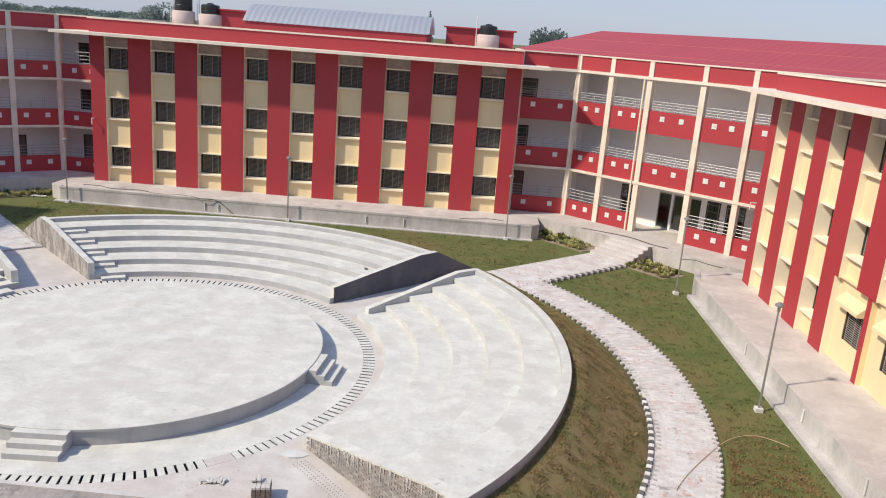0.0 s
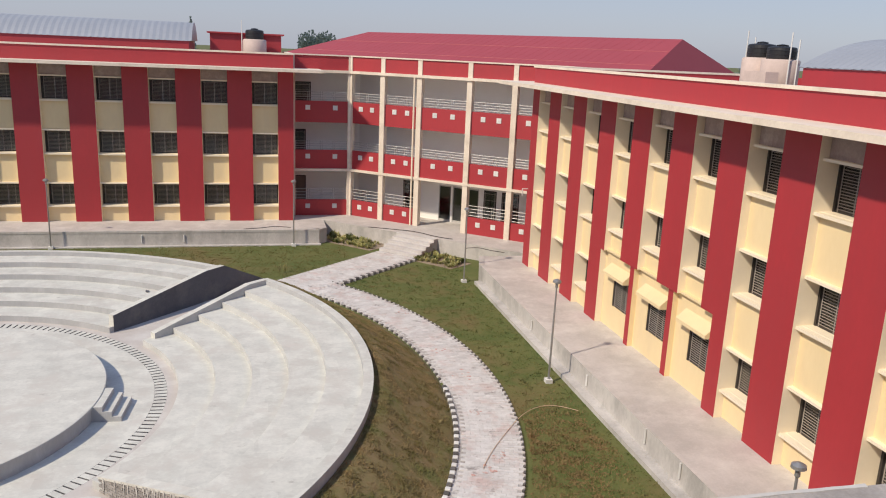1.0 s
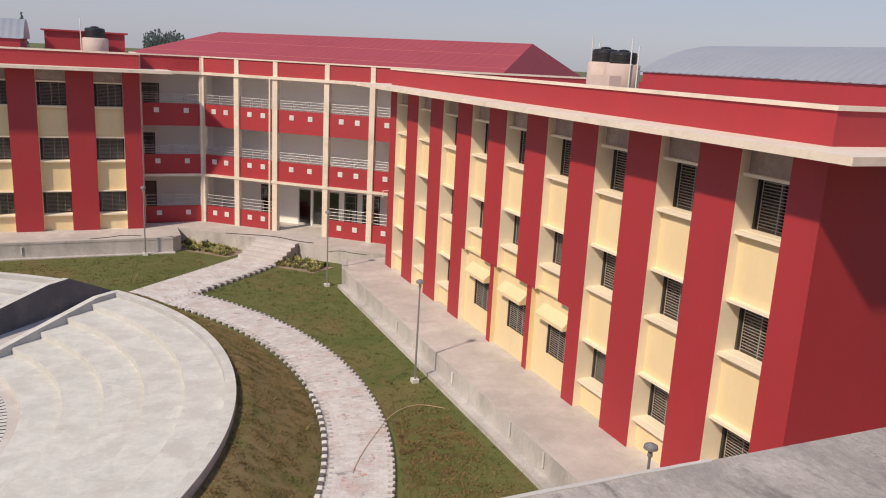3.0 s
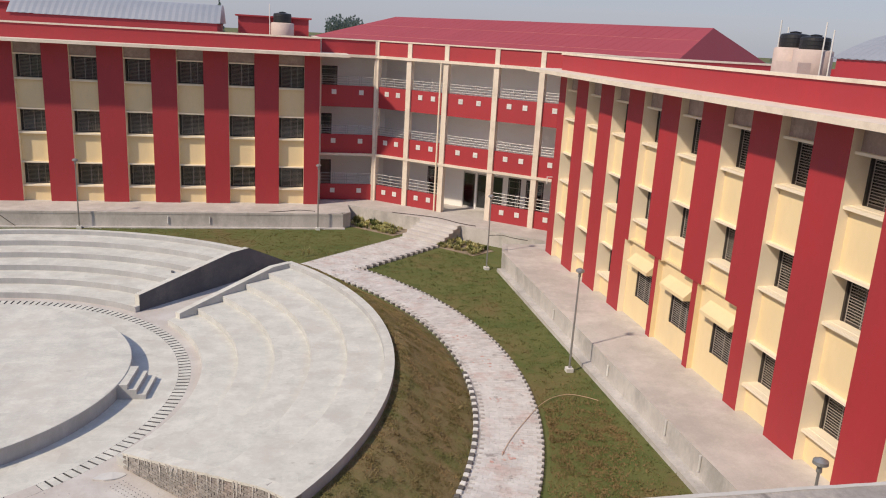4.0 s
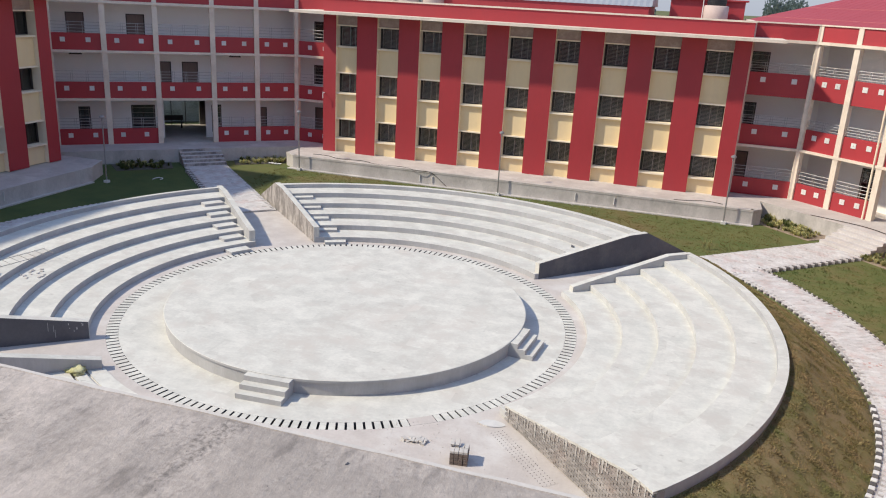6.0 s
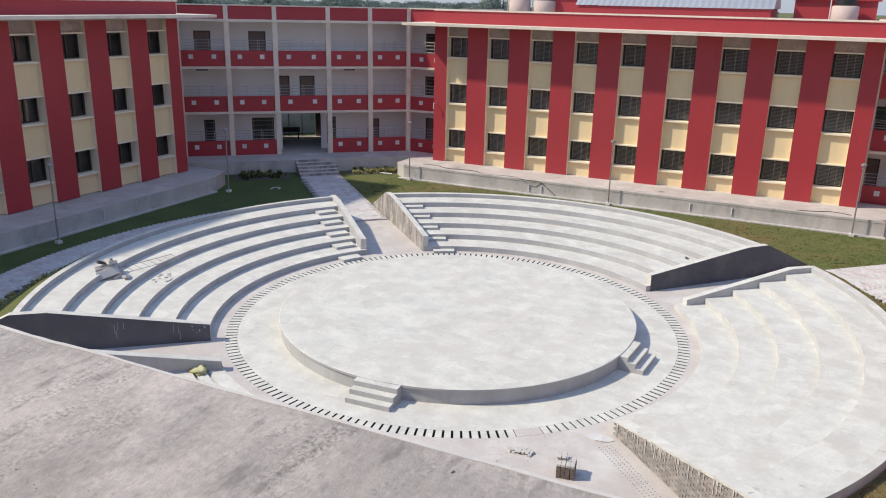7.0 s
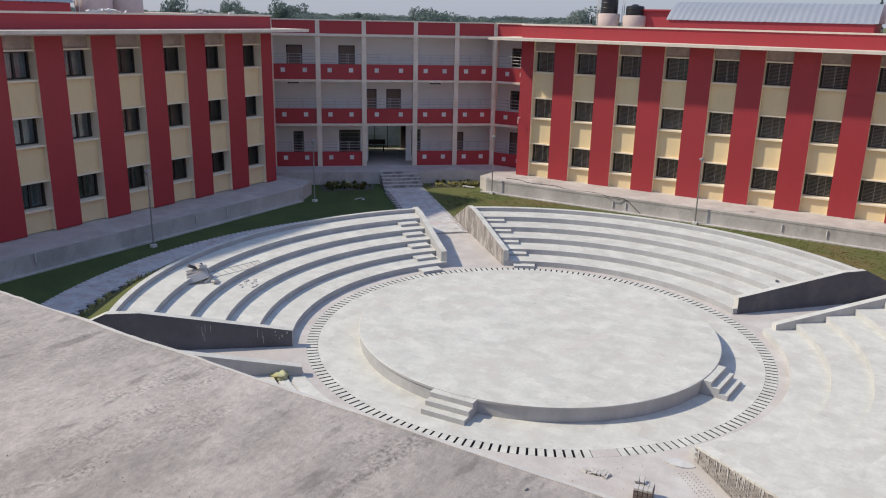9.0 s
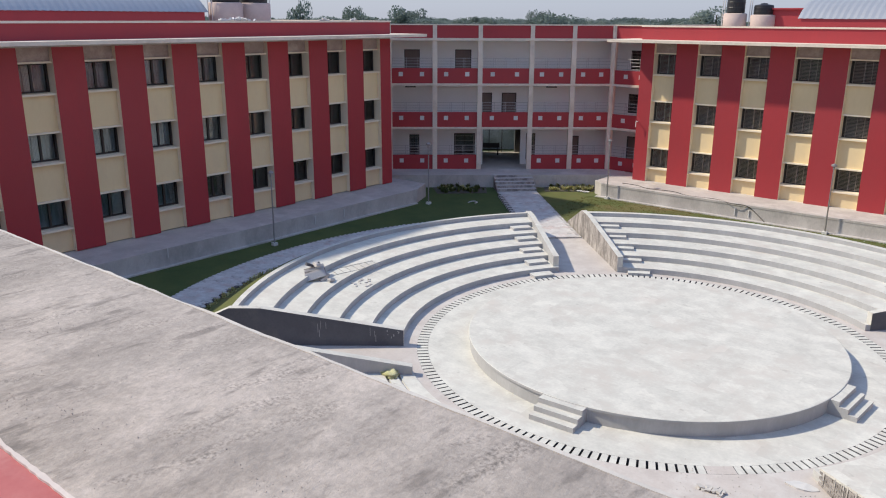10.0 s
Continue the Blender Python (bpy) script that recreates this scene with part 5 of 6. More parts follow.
for i in range(3):
    c = Vector((7.8, -6.66)) + Vector((0.62, -0.66)) * i * 1.05
    o = thing("perforated_cover", "pale cover slab with rows of small holes", "drain cover", "perforated covers in the aisle", pose(c.x, c.y, FZ, 0, 0, -46))
    part("slab", boxes((-0.47, 0.47, -0.26, 0.26, -0.01, 0.005)), DUST, o)
    # Holes are dark discs on the slab; their shade is in the colour.
    bm = bmesh.new()
    for a in range(8):
        for b in range(4):
            lathe(bm, [(0.015, 0.005), (0.015, 0.008)], 8, (-0.42 + a * 0.12, -0.19 + b * 0.125))
    part("hole_pattern", bm, DARK, o)["kind"] = "stuff"
# sack
bm = bmesh.new()
bmesh.ops.create_uvsphere(bm, u_segments=20, v_segments=12, radius=1)
for v in bm.verts:
    v.co = Vector((v.co.x * 0.40, v.co.y * 0.22, max(-0.12, v.co.z * 0.17))) * (1 + 0.42 * noise.noise(v.co * 2.3 + Vector((5, 1, 2))))
o = tagged(smooth(part("cement_sack", bm, SACK)), "crumpled yellow cement sack on the floor", "sack")
o.matrix_basis = pose(-5.72, -8.05, FZ + 0.12, 0, 0, -30) @ Matrix.Diagonal((1.5, 1.35, 1.0, 1))


# grit on the canopy and crumbs along the plinths
def grit(place, n, size, material, label, seed):
    r = random.Random(seed)
    vs, fs = [], []
    for _ in range(n):
        x, y, z = place(r)
        k, h = len(vs), size * r.uniform(0.4, 1.4)
        a_ = r.uniform(0, pi)
        for i in range(4):
            t = a_ + pi / 2 * i + r.uniform(-0.4, 0.4)
            vs.append((x + h * cos(t), y + h * sin(t), z - 0.002))
        vs.append((x + r.uniform(-0.3, 0.3) * h, y + r.uniform(-0.3, 0.3) * h, z + h * r.uniform(0.6, 1.1)))
        fs += [(k + i, k + (i + 1) % 4, k + 4) for i in range(4)]
    me = bpy.data.meshes.new("grit")
    me.from_pydata(vs, [], fs)
    me.materials.append(material)
    return tagged(new("grit", me), label, "debris", kind="stuff")


def on_canopy(r):
    if r.random() < 0.12:
        return r.uniform(0, 13.6), r.uniform(-25.72, -24.1), ROOF + 0.07
    c = r.choice(((8.2, -25.3), (7.3, -25.0), (9.1, -25.5), (6.4, -25.35), (10.9, -24.4), (12.4, -25.2)))
    u = r.gauss(0, 0.5)
    return c[0] + u, max(-25.74, min(-24.1, c[1] + u * 0.4 + r.gauss(0, 0.06))), ROOF + 0.07


grit(on_canopy, 5000, 0.0035, SLAB, "loose cement grit on the canopy slab", 21)
grit(lambda r: (23.26 - abs(r.gauss(0, 0.13)), r.uniform(-14, 12.5), 0.17), 900, 0.024, PLAST, "cement crumbs along the foot of the plinth", 22)
grit(lambda r: (r.uniform(-14, 15.5), 21.85 - abs(r.gauss(0, 0.25)), 0.05), 1000, 0.03, PLAST, "cement crumbs along the foot of the plinth", 23)
grit(lambda r: (r.uniform(4.2, 9.6), r.uniform(-10.0, -6.6), FZ), 300, 0.02, DUST, "cement crumbs on the dusty floor", 24)
chips("stone", "small dark stone on the canopy slab", [(10.83, -24.14, ROOF + 0.07)], DARKW, 0.006)


# ---- hose, cables, pipes ----
def cable(name, pts, r, material, label, cat):
    cu = bpy.data.curves.new(name, "CURVE")
    cu.dimensions, cu.bevel_depth, cu.bevel_resolution = "3D", r, 1
    sp = cu.splines.new("NURBS")
    sp.points.add(len(pts) - 1)
    for a, b in zip(sp.points, pts):
        a.co = (*b, 1)
    sp.use_endpoint_u, sp.order_u = True, 3
    tmp = bpy.data.objects.new(name, cu)
    me = bpy.data.meshes.new_from_object(tmp)
    bpy.data.objects.remove(tmp)
    me.materials.clear()
    me.materials.append(material)
    return tagged(new(name, me), label, cat)


cable("garden_hose", [(18.05, -6.1, 0.10), (18.31, -5.58, 0.10), (19.1, -4.42, 0.10), (20.39, -2.75, 0.10), (21.3, -2.2, 0.06), (21.9, -2.3, 0.05), (22.4, -2.75, 0.04)], 0.011, HOSE, "thin orange garden hose across the path and lawn", "hose")
cable("cable", [(13.8 - 0.9 * i, 22.5 + 0.5 * sin(i * 1.7), PL + 0.02) for i in range(3)] + [(11, 22.2, PL + 0.02)], 0.018, DARK, "dark cable lying on the plinth walkway", "cable")
cable("cable", [(-13.2 + 1.0 * i, 22.9 - 0.13 * i + 0.35 * sin(i * 2.1), PL + 0.02) for i in range(9)] + [(-4.2, 21.82, PL + 0.02), (-3.6, 21.80, 0.45), (-3.1, 21.8, 0.05)], 0.02, DARK, "dark cable trailing along the plinth and over its edge", "cable")
cable("cable", [(18.6, 22.4, PL + 0.03), (20.2, 21.7, PL + 0.03), (21.5, 20.9, PL + 0.03), (22.4, 19.4, PL + 0.03), (23.2, 18.9, PL + 0.03)], 0.02, DARK, "dark cable lying before the entrance steps", "cable")
cable("cable", [(23.4, 16.6, PL + 0.03), (24.0, 16.2, PL + 0.2), (24.6, 15.7, PL + 0.1), (25.4, 15.5, PL + 0.03)], 0.02, DARK, "dark cable looped on the platform", "cable")
for x, y, z, h in ((23.24, 4.6, 0.3, 0.6), (23.24, -1.4, 0.32, 0.6), (23.24, -5.9, 0.38, 0.7), (23.24, -8.0, 0.38, 0.7), (-4.95, 21.81, 0.2, 0.6), (-4.1, 21.81, 0.2, 0.6), (5.21, 21.81, 0.25, 0.6), (7.58, 21.81, 0.25, 0.6), (-22.46, -6.15, 0.44, 0.7), (-22.46, 3.32, 0.28, 0.7), (-22.46, 5.6, 0.3, 0.7)):
    bm = bmesh.new()
    rod(bm, (0, 0, 0), (0, 0, h * 0.7), 0.035, 10)
    o = tagged(part("drain_pipe", bm, KERBW), "short white plastic pipe against the plinth", "pipe", "pipes along the plinths")
    o.matrix_basis = pose(x, y, z)
for b in ((22.88, 23.28, -20, 12.6, 0.17), (-22.5, -22.22, -20, 12.0, 0.06)):
    tagged(part("trim", boxes((b[0], b[1], b[2], b[3], -0.05, b[4])), PLAST), "narrow rough concrete strip at the foot of the plinth", "kerb strip", kind="structure")
tagged(part("trim", boxes((-14.5, 15.6, 21.55, 21.85, -0.05, 0.06)), PLAST), "narrow rough concrete strip at the foot of the plinth", "kerb strip", kind="structure")


cable("loose_pipe", [(-19.85, 14.3, 0.04), (-19.95, 14.6, 0.04), (-19.85, 14.95, 0.04), (-19.55, 14.9, 0.04), (-19.4, 14.7, 0.04), (-19.45, 14.5, 0.04)], 0.03, KERBW, "curved piece of white plastic pipe on the lawn", "pipe")
chips("stone", "pale broken stones beside the plinth corner", [(-16.2 + 0.17 * k, 22.2 + 0.1 * (k % 3), 0.03) for k in range(5)], KERBW, 0.12)

# ---- plants ----
def plant_mesh(n, h, w, seed, material):
    r = random.Random(seed)
    vs, fs = [], []
    for i in range(n):
        a = r.uniform(0, 2 * pi)
        tilt = r.uniform(0.25, 1.1)
        base = Vector((r.uniform(-0.06, 0.06), r.uniform(-0.06, 0.06), r.uniform(0, h * 0.5)))
        d1 = Vector((cos(a) * sin(tilt), sin(a) * sin(tilt), cos(tilt)))
        sd = Vector((-sin(a), cos(a), 0)) * w
        ln = h * r.uniform(0.4, 0.8)
        m1, tip = base + d1 * ln * 0.55, base + d1 * ln - Vector((0, 0, ln * 0.2 * tilt))
        k = len(vs)
        vs += [base, m1 + sd, tip, m1 - sd]
        fs.append((k, k + 1, k + 2, k + 3))
    me = bpy.data.meshes.new("plant")
    me.from_pydata([tuple(v) for v in vs], [], fs)
    me.materials.append(material)
    return me


YLEAF = mat("yellow_green_leaf", (0.66, 0.60, 0.32), (0.38, 0.39, 0.15), 0.8, big=1.5, fine=6, amount=1.0, bump=0, vary=0.3)
let_light_through(YLEAF, 0.35)
PLM = [plant_mesh(36, 0.30, 0.032, k, YLEAF if k else LEAF) for k in range(4)]


SOIL = mat("dry_soil", (0.36, 0.29, 0.22), (0.22, 0.17, 0.12), 0.95, big=1.5, fine=14, amount=1.4, bump=0.6)
# Dark copy of the soil for beds by the gallery, shade coloured in.
SHADESOIL = mat("shaded_soil", (0.13, 0.115, 0.095), (0.08, 0.08, 0.06), 0.95, big=1.5, fine=14, amount=1.4, bump=0.6)


def bed(quad, n, label, group, soil=SOIL, kinds=(0, 1, 2, 3)):
    a, b, c, d2 = [Vector(v) for v in quad]
    mid = (a + b + c + d2) / 4
    rim = [mid + (v - mid) * 1.12 for v in (a, b, c, d2)]
    if (rim[1] - rim[0]).cross(rim[2] - rim[1]) < 0:
        rim = rim[::-1]
    sb = bmesh.new()
    prism(sb, [tuple(v) for v in rim], -0.05, 0.025)
    tagged(part("planting_bed", sb, soil), "bare soil of a planting bed", "soil", kind="structure")
    for i in range(n):
        u, v = rb.random(), rb.random()
        p_ = a.lerp(b, u).lerp(d2.lerp(c, u), v)
        o = tagged(part("bedding_plant", PLM[kinds[i % len(kinds)]], None), label, "plant", group)
        sc = rb.uniform(0.7, 1.25)
        o.matrix_basis = pose(p_.x, p_.y, 0.0, 0, 0, rb.uniform(0, 360)) @ Matrix.Scale(sc, 4)


bed(((16.5, 24.3), (19.7, 21.3), (18.3, 20.2), (15.9, 22.6)), 110, "low yellow-green bedding plant beside the entrance steps", "plants by the sunlit entrance")
bed(((22.0, 19.0), (23.6, 16.6), (22.3, 15.7), (20.6, 17.6)), 90, "low yellow-green bedding plant beside the entrance steps", "plants by the sunlit entrance")
bed(((-22.4, 19.3), (-24.6, 16.6), (-23.2, 15.4), (-21.0, 17.6)), 70, "low dark green bedding plant in the shade of the gallery", "plants by the shaded entrance", SHADESOIL, (0, 0, 2, 0))
bed(((-18.9, 22.3), (-16.2, 24.4), (-15.6, 22.9), (-17.9, 20.9)), 70, "low bedding plant with pale leaves by the gallery", "plants by the shaded entrance", SHADESOIL)
for i in range(44):
    a = radians(188 + i * 0.72)
    r = 17.75 + rb.uniform(-0.2, 0.25)
    o = tagged(part("hedge_plant", PLM[1 + 2 * (i % 2)], None), "young yellow-green hedge plant along the path", "plant", "hedge along the shaded path")
    o.matrix_basis = pose(PC[0] + r * cos(a), PC[1] + r * sin(a), 0.05, 0, 0, rb.uniform(0, 360)) @ Matrix.Scale(rb.uniform(0.8, 1.3), 4)
for x, y in ((13.2, 15.6), (12.9, 15.4)):
    o = tagged(part("sapling", PLM[1], None), "single thin sapling on the lawn by the path", "plant")
    o.matrix_basis = pose(x, y, 0) @ Matrix.Diagonal((0.7, 0.7, 1.9, 1))


# grass tufts
def tufts(name, place, n, h, material, label, seed, width=0.03):
    r = np.random.default_rng(seed)
    x, y, z = place(r, n)
    k = len(x)
    a = r.uniform(0, 2 * pi, k)
    clump = np.array([noise.noise(Vector((u * 2.6, v * 2.6, seed))) + 0.5 * noise.noise(Vector((u * 7, v * 7, seed))) for u, v in zip(x, y)])
    hh = h * r.uniform(0.5, 1.3, k) * (1 + 1.8 * np.clip(clump, -0.35, 0.8))
    w = width * r.uniform(0.7, 1.6, k)
    lean = r.uniform(0.7, 1.8, k) * hh
    b = r.uniform(0, 2 * pi, k)
    v = np.empty((k, 3, 3))
    v[:, 0] = np.stack([x + np.cos(a) * w, y + np.sin(a) * w, z - 0.02], 1)
    v[:, 1] = np.stack([x - np.cos(a) * w, y - np.sin(a) * w, z - 0.02], 1)
    v[:, 2] = np.stack([x + np.cos(b) * lean, y + np.sin(b) * lean, z + hh], 1)
    me = bpy.data.meshes.new(name)
    me.from_pydata(v.reshape(-1, 3).tolist(), [], np.arange(3 * k).reshape(-1, 3).tolist())
    me.materials.append(material)
    return tagged(new(name, me), label, "grass", kind="stuff")


def on_bank(r, n):
    a, rr = r.uniform(radians(-42), radians(37), n), r.uniform(15.57, 18.1, n)
    z = np.interp(rr, [15.6, 16.0, 16.6, 17.3, 17.9, 18.2], [1.39, 1.27, 0.84, 0.42, 0.12, 0])
    x, y = rr * np.cos(a), rr * np.sin(a)
    lift = np.array([noise.noise(Vector((u * 0.7, v * 0.7, 3))) for u, v in zip(x, y)])
    z = z - np.array([bank_drop(u, v) for u, v in zip(x, y)])
    return x, y, z + 0.05 * lift * np.clip((rr - 16.0) / 0.6, 0, 1) * np.clip((18.2 - rr) / 0.3, 0, 1)


def on_lawn(r, n):
    x, y = r.uniform(13.5, 22.86, n), r.uniform(-19, 16.5, n)
    k = (np.hypot(x - PC[0], y - PC[1]) > P1 + 0.2) & (np.abs(-x * sin(AX_NE) + y * cos(AX_NE)) > 1.6) & (x + y < 38.5)
    return x[k], y[k], np.zeros(k.sum())


def on_north_lawn(r, n):
    x, y = r.uniform(-15, 17, n), r.uniform(13, 21.5, n)
    k = (np.hypot(x, y) > 18.3) & (np.abs(-x * sin(AX_NE) + y * cos(AX_NE)) > 1.6) & (np.abs(-x * sin(AX_NW) + y * cos(AX_NW)) > 1.6)
    return x[k], y[k], np.zeros(k.sum())


tufts("grass_tufts", on_bank, 110000, 0.022, mat("bank_blade", (0.165, 0.137, 0.048), (0.30, 0.215, 0.105), 0.9, big=1.5, fine=4, amount=2.0, bump=0, stain=(0.15, 0.175, 0.05), stain_size=0.45), "rough drying grass on the bank", 1, 0.02)
tufts("grass_tufts", on_lawn, 90000, 0.028, mat("lawn_blade", (0.083, 0.114, 0.028), (0.155, 0.16, 0.05), 0.9, big=1.0, fine=4, amount=2.1, bump=0, stain=(0.205, 0.145, 0.064), stain_size=0.17), "short lawn grass", 2)
tufts("grass_tufts", on_north_lawn, 40000, 0.028, BLADE, "short lawn grass", 3)

def on_dry_patches(r, n):
    cx, cy = r.uniform(18.5, 22.3, 22), r.uniform(-16, -2.5, 22)
    k = r.integers(0, 22, n)
    x, y = cx[k] + r.normal(0, 0.6, n), cy[k] + r.normal(0, 1.1, n)
    ok = (np.hypot(x - PC[0], y - PC[1]) > P1 + 0.25) & (x < 22.55)
    return x[ok], y[ok], np.zeros(ok.sum())


tufts("dry_grass", on_dry_patches, 70000, 0.03, mat("dry_blade", (0.25, 0.165, 0.075), (0.18, 0.14, 0.058), 0.9, big=0.8, fine=4, amount=1.3, bump=0), "dry brown patches in the lawn", 5)

# ---- roofs and what stands on them ----
def roof_hall(m, x0, x1, y0, y1, label):
    """A low hall on the roof: red walls under a bowed sheet-metal roof."""
    o = thing("roof_hall", label, "roof hall", "halls on the roofs", m)
    part("wall", boxes((x0, x1, y0, y1, ROOF, 11.79)), RED, o)
    bm = bmesh.new()
    n, k = 22, max(2, int((x1 - x0) / 0.2))
    rows = []
    for i in range(n + 1):
        t = i / n
        y = y0 - 0.1 + (y1 - y0 + 0.2) * t
        z = 11.80 + 1.22 * (1 - (2 * t - 1) ** 2)
        rows.append([(x0 - 0.2 + (x1 - x0 + 0.4) * j / k, y, z + (0.022 if j % 2 else 0)) for j in range(k + 1)])
    vs = [[bm.verts.new(c) for c in r_] for r_ in rows]
    lo = [[bm.verts.new((c[0], c[1], c[2] - 0.08)) for c in (r_[0], r_[-1])] for r_ in rows]
    for a, b in zip(vs, vs[1:]):
        for j in range(k):
            bm.faces.new((a[j], a[j + 1], b[j + 1], b[j]))
    for j, side in ((0, 0), (k, 1)):
        f = [v[j] for v in vs]
        bm.faces.new(f)
    for l2 in lo:
        for v in l2:
            bm.verts.remove(v)
    part("bowed_roof", bm, SHEET, o, "bowed grey corrugated metal roof")
    return o


mA, mC, mE = WA.matrix_basis.copy(), WC.matrix_basis.copy(), WE.matrix_basis.copy()
roof_hall(mA, -5.4, 7.2, 5.8, 11.6, "low red hall under a bowed grey metal roof")
roof_hall(mC, -2.2, 13.4, 7.0, 14.8, "low red hall under a bowed grey metal roof beside the tanks")
roof_hall(mE, -13.4, 4.6, 7.0, 11.6, "low red hall under a bowed metal roof, in shade")


def stair_head(m, x0, x1, y0, y1, z1, label):
    o = thing("stair_head", label, "stair head", "", m)
    part("wall", boxes((x0, x1, y0, y1, ROOF, z1)), RED, o)
    part("roof", boxes((x0 - 0.2, x1 + 0.2, y0 - 0.2, y1 + 0.2, z1, z1 + 0.1)), RED, o)
    return o


stair_head(mA, 8.4, 13.3, 9.0, 11.8, 12.42, "red stair head rising above the roof")
stair_head(mA, -8.2, -5.6, 8.2, 11.5, 12.40, "red stair head behind the water tanks")


TANKBASE = mat("pinkish_render", (0.62, 0.50, 0.45), (0.50, 0.40, 0.36), 0.9, big=1.0, fine=12, amount=1.1, bump=0.2)


def tank(m, x, y, label, r=0.62, zb=12.1, h=0.66, side=-1):
    o = thing("water_tank", label, "water tank", "tanks on the roofs", m @ Matrix.Translation((x, y, 0)))
    bm = bmesh.new()
    lathe(bm, [(r + 0.18, ROOF), (r + 0.18, zb - 0.06), (r + 0.1, zb)], 28)
    smooth(part("base", bm, TANKBASE, o, "pale round masonry base"))
    bm = bmesh.new()
    lathe(bm, [(r * 0.96, zb), (r, zb + 0.05), (r, zb + h * 0.3), (r * 1.03, zb + h * 0.33), (r, zb + h * 0.36), (r, zb + h * 0.62), (r * 1.03, zb + h * 0.65), (r, zb + h * 0.68), (r * 0.98, zb + h * 0.86), (r * 0.9, zb + h * 0.93), (r * 0.5, zb + h * 0.99), (0.24, zb + h)], 28)
    part("tank_body", bm, BLACKP, o, "ribbed black plastic tank")
    bm = bmesh.new()
    lathe(bm, [(0.24, zb + h), (0.25, zb + h + 0.05), (0.05, zb + h + 0.09)], 16)
    part("lid", bm, BLACKP, o)
    for k in range(2):
        bm = bmesh.new()
        rod(bm, ((r + 0.24) * side, 0.2 - 0.4 * k, ROOF), ((r + 0.24) * side, 0.2 - 0.4 * k, zb + h + 0.28 * (1 + k)), 0.03)
        part("pipe", bm, KERBW, o)
    return o


tank(mA, 11.45, 7.9, "black plastic water tank on a pale round base")
tank(mA, -10.6, 8.0, "tall black water tank on a pale round base", 0.62, 12.15, 1.15)
tank(mA, -8.7, 8.2, "black water tank on a pale round base beside another", 0.66, 12.05, 0.7)
tank(mC, -6.8, 8.2, "black plastic water tank on a broad pale base", 0.62, 12.15, 0.62)
tank(mC, -5.35, 8.2, "black plastic water tank beside another one", 0.62, 12.1, 0.55, side=1)
o = tagged(part("masonry_block", boxes((-0.75, 0.75, -0.3, 0.3, ROOF, 11.56)), TANKBASE), "low plastered block beside the water tanks", "block")
o.matrix_basis = mC @ Matrix.Translation((-4.3, 6.6, 0))
tank(mE, 6.5, 7.5, "black water tank on a pinkish base on the shaded wing", 0.9, 12.4, 1.0)
tank(mE, 8.7, 7.5, "black water tank beside another on the shaded wing", 0.9, 12.4, 1.0, side=1)
PLASTER = mat("white_plaster_scrap", (0.78, 0.76, 0.73), (0.62, 0.59, 0.56), 0.9, big=3, fine=20, bump=0.2)
for x, length, n, seed in ((2.0, 2.1, 26, 3), (8.1, 0.85, 16, 4), (10.6, 0.3, 5, 5)):
    r_ = random.Random(seed)
    bm = bmesh.new()
    for k in range(n):
        u, v = r_.gauss(0, length * 0.24), r_.uniform(-0.02, 0.14)
        a_, b_, c_ = r_.uniform(0.05, 0.17), r_.uniform(0.03, 0.07), r_.uniform(0.015, 0.05)
        top_ = 0.0 if k < n // 2 else 0.09 * max(0.0, 1 - abs(u) / (length * 0.4))
        q_ = pose(u, v, top_ + c_ * 0.9, r_.uniform(-25, 25), r_.uniform(-25, 25), r_.uniform(0, 180))
        w_ = [bm.verts.new(q_ @ Vector((a_ * i, b_ * j, c_ * h_))) for i in (-1, 1) for j in (-1, 1) for h_ in (-1, 1)]
        for f_ in ((0, 1, 3, 2), (4, 6, 7, 5), (0, 4, 5, 1), (2, 3, 7, 6), (0, 2, 6, 4), (1, 5, 7, 3)):
            bm.faces.new([w_[t_] for t_ in f_])
    o = tagged(part("rubble_heap", bm, PLASTER), "scraps of white plaster left on the roof coping", "rubble", kind="stuff")
    o.matrix_basis = mE @ Matrix.Translation((x, 0.02, PAR))

# large red hall behind the sunlit gallery
hall = thing("assembly_hall", "long hall with a red sheet-metal hipped roof", "hall")
a, b = Vector((27.0, 85.0)), Vector((53.0, 47.5))
d = (b - a).normalized()
nn = Vector((d.y, -d.x))
if nn.dot(Vector((-1, -1))) < 0:
    nn = -nn
ez, rz_, hw = 10.4, 14.0, 11.0
cor = [a - d * 7 + nn * hw, b + d * 2 + nn * hw, b + d * 2 - nn * hw, a - d * 7 - nn * hw]
bm = bmesh.new()
ev = [bm.verts.new((c.x, c.y, ez)) for c in cor]
r0_, r1_ = bm.verts.new((a.x, a.y, rz_)), bm.verts.new((b.x, b.y, rz_))
for f in ((ev[0], ev[1], r1_, r0_), (ev[1], ev[2], r1_), (ev[2], ev[3], r0_, r1_), (ev[3], ev[0], r0_), ev[::-1]):
    bm.faces.new(f)
roof = part("hipped_roof", bm, REDSHEET, hall, "red sheet-metal hipped roof")
bm = bmesh.new()
LR = (b - a).length
for k in range(int(LR / 1.1)):
    t = k * 1.1
    p_ = a + d * t
    c_ = p_ + nn * (hw - 0.02)
    rod(bm, (p_.x, p_.y, rz_), (c_.x, c_.y, ez), 0.018, 4)
part("roof_seam", bm, REDSHEET, hall)["kind"] = "stuff"
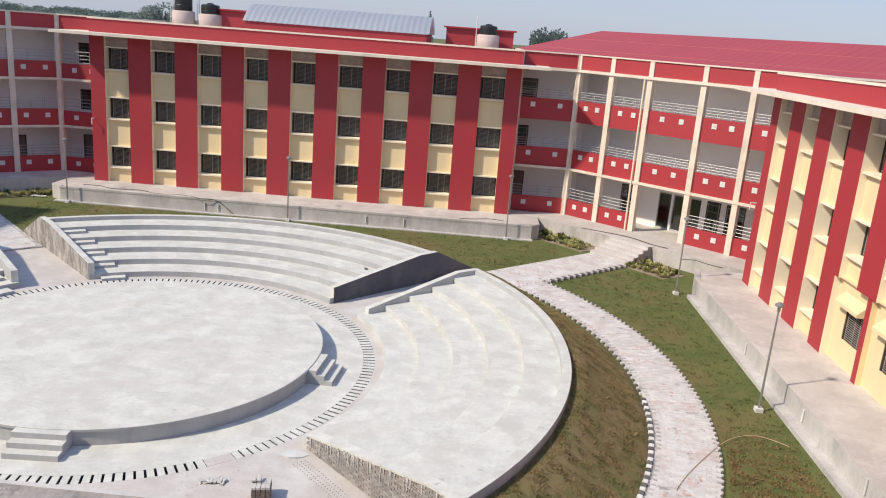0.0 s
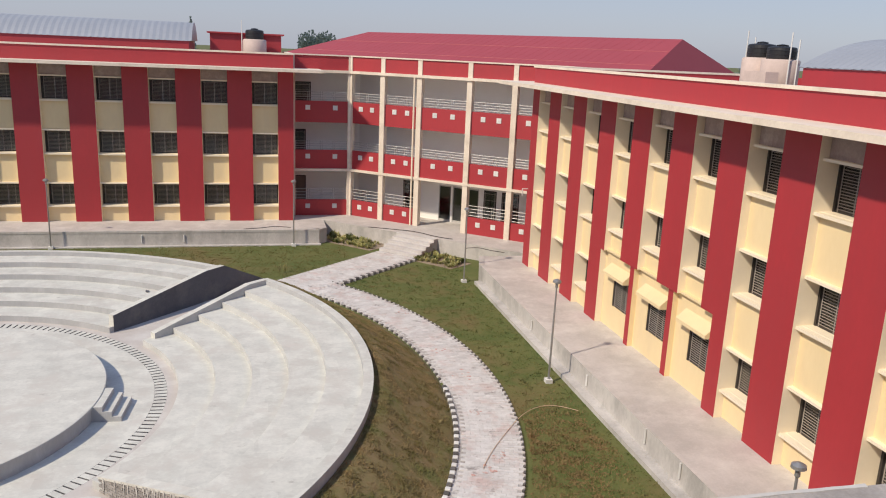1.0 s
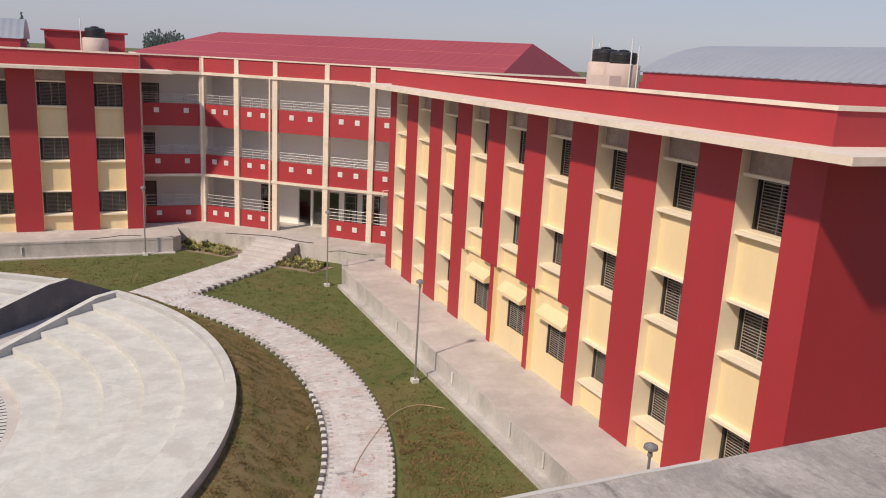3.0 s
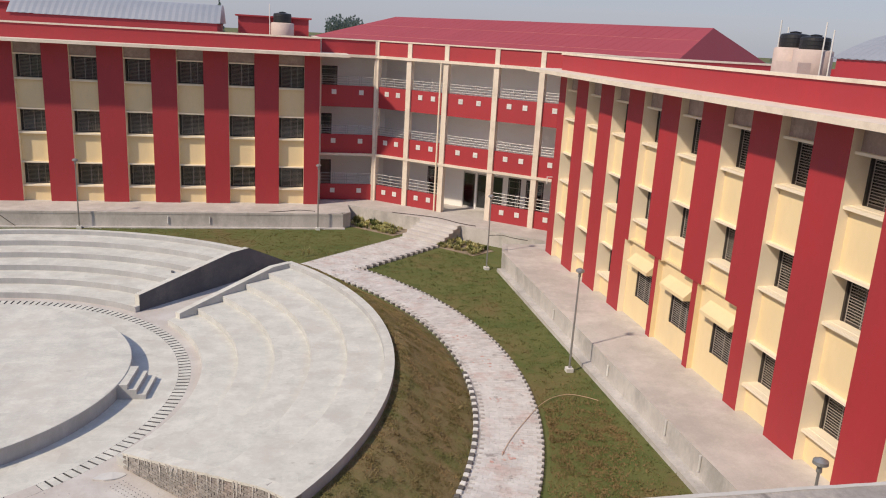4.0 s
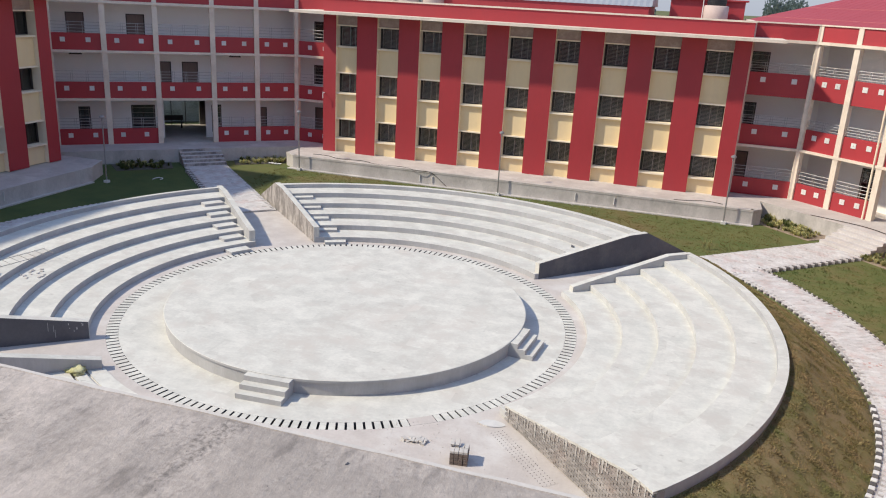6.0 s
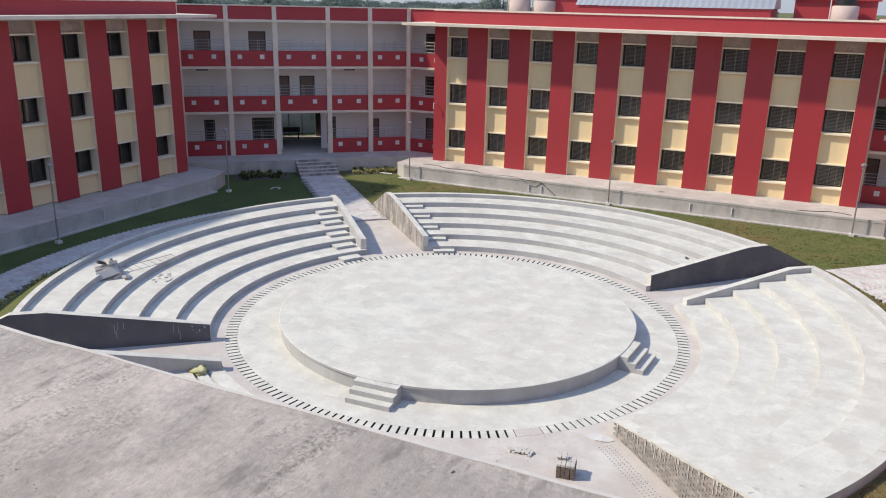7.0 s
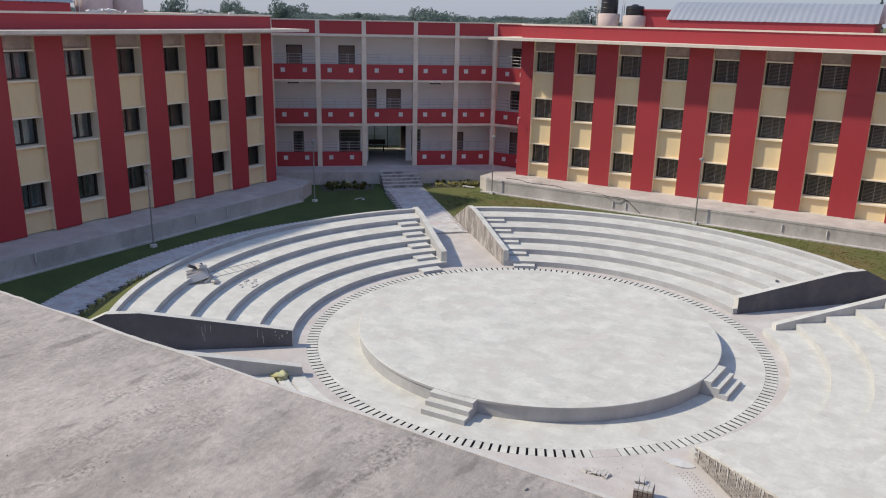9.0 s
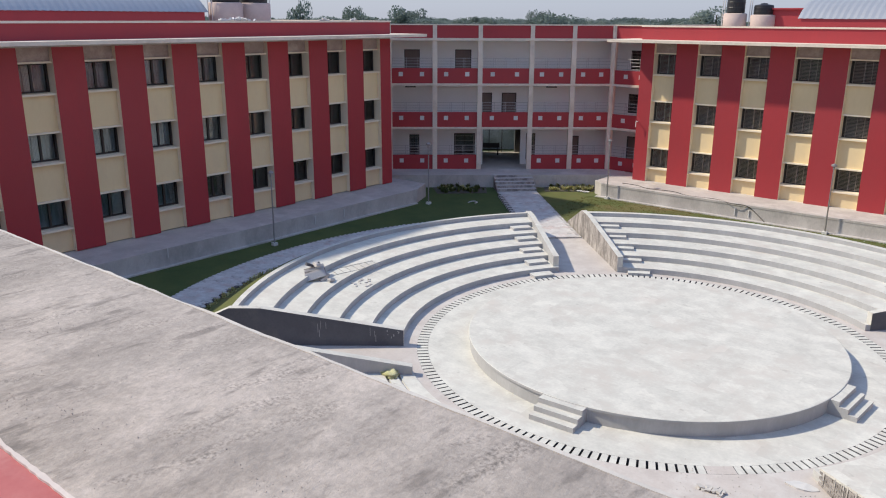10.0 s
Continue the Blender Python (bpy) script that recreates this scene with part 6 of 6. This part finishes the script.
for f_ in (0.36, 0.72):
    p_, c_ = a + nn * hw * f_ - d * 7 * f_, b + nn * hw * f_ + d * 2 * f_
    z_ = rz_ + (ez - rz_) * f_
    bm = bmesh.new()
    rod(bm, (p_.x, p_.y, z_), (c_.x, c_.y, z_), 0.03, 4)
    part("sheet_lap", bm, FADED, hall, "paler lap between two lengths of roof sheet")
bm = bmesh.new()
inner = [c.lerp((a + b) / 2, 0.04) for c in cor]
pts_ = [(c.x, c.y) for c in inner]
if sum((x1 - x0) * (y1 + y0) for (x0, y0), (x1, y1) in zip(pts_, pts_[1:] + pts_[:1])) > 0:
    pts_ = pts_[::-1]
prism(bm, pts_, 0, ez - 0.01)
part("wall", bm, CREAM, hall)


# ---- far trees ----
def leaf_cloud(r, n, centre, rad, size):
    vs = []
    for i in range(n):
        while True:
            q_ = Vector((r.uniform(-1, 1), r.uniform(-1, 1), r.uniform(-1, 1)))
            if 0.35 < q_.length < 1:
                break
        c = centre + Vector((q_.x * rad[0], q_.y * rad[1], q_.z * rad[2]))
        for k in range(2):
            a_ = Vector((r.gauss(0, 1), r.gauss(0, 1), r.gauss(0, 1))).normalized() * size * r.uniform(0.5, 1.3)
            b_ = a_.orthogonal().normalized() * size * r.uniform(0.4, 0.9)
            vs += [c + a_, c + b_, c - a_, c - b_]
    return vs


def tree_meshes(seed, h, spread, narrow=False):
    r = random.Random(seed)
    tb = bmesh.new()
    rod(tb, (0, 0, -0.2), (0, 0, h * 0.45), h * 0.022, 8)
    vs = []
    if narrow:
        for k in range(9):
            t = k / 8
            vs += leaf_cloud(r, 70, Vector((0, 0, h * (0.15 + 0.8 * t))), (spread * (1.05 - t), spread * (1.05 - t), h * 0.09), h * 0.02)
    else:
        for k in range(11):
            a_ = r.uniform(0, 2 * pi)
            rr = spread * r.uniform(0.15, 0.75)
            c = Vector((rr * cos(a_), rr * sin(a_), h * r.uniform(0.45, 0.9)))
            rod(tb, (0, 0, h * r.uniform(0.2, 0.42)), c, h * 0.009, 5)
            s_ = spread * r.uniform(0.3, 0.52)
            vs += leaf_cloud(r, 190, c, (s_, s_, s_ * 0.72), h * 0.024)
    tm = mesh("trunk", tb, BARK)
    cm = bpy.data.meshes.new("crown")
    cm.from_pydata([tuple(v) for v in vs], [], [(i, i + 1, i + 2, i + 3) for i in range(0, len(vs), 4)])
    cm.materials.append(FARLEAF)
    return tm, cm


KINDS = [tree_meshes(k, 1.0, 0.55 - 0.05 * (k % 3)) for k in range(6)]
CYP = tree_meshes(30, 1.0, 0.16, True)


def tree(x, y, h, kind, label, wide=1.0):
    o = thing("tree", label, "tree", "trees beyond the roofs", pose(x, y, 0, 0, 0, rb.uniform(0, 360)) @ Matrix.Diagonal((h * wide, h * wide, h, 1)))
    part("trunk", kind[0], None, o)
    part("crown", kind[1], None, o)


def ahead(yaw, dist):
    return EYE[0] - dist * sin(radians(yaw)), EYE[1] + dist * cos(radians(yaw))


# belt of trees behind the buildings, denser to the west
for i in range(150):
    yaw = -34 + i * 0.92 + rb.uniform(-0.5, 0.5)
    dist = rb.uniform(190, 330)
    h = rb.uniform(9.5, 12.8) * (1.0 if yaw > 28 else 0.86)
    x, y = ahead(yaw, dist)
    tree(x, y, h, KINDS[i % 6], "hazy green tree in the far tree belt", rb.uniform(0.9, 1.5))
for i in range(130):
    x, y = ahead(18 + i * 0.55 + rb.uniform(-0.3, 0.3), rb.uniform(330, 430))
    tree(x, y, rb.uniform(9.5, 12), KINDS[(i * 5) % 6], "hazy green tree in the far tree belt", rb.uniform(1.2, 1.9))
for yaw, dist, h, wd in ((-4.1, 150, 14.4, 0.7), (-4.9, 156, 13.5, 0.65), (-3.3, 158, 13.3, 0.6), (-31.5, 220, 12.9, 0.5), (49.95, 110, 14.0, 0.34), (46.2, 240, 14.6, 0.5), (43.6, 230, 14.4, 0.8), (41.6, 235, 14.0, 0.7), (33.3, 240, 13.8, 0.5), (-26, 160, 13.5, 0.9), (21.6, 230, 14.5, 1.1), (63, 170, 15, 1)):
    x, y = ahead(yaw, dist)
    tree(x, y, h, KINDS[int(dist) % 6], "spreading green tree rising above the roofs", wd)
x, y = ahead(4.0, 150)
tree(x, y, 15.4, CYP, "narrow dark cypress tree behind the roof")
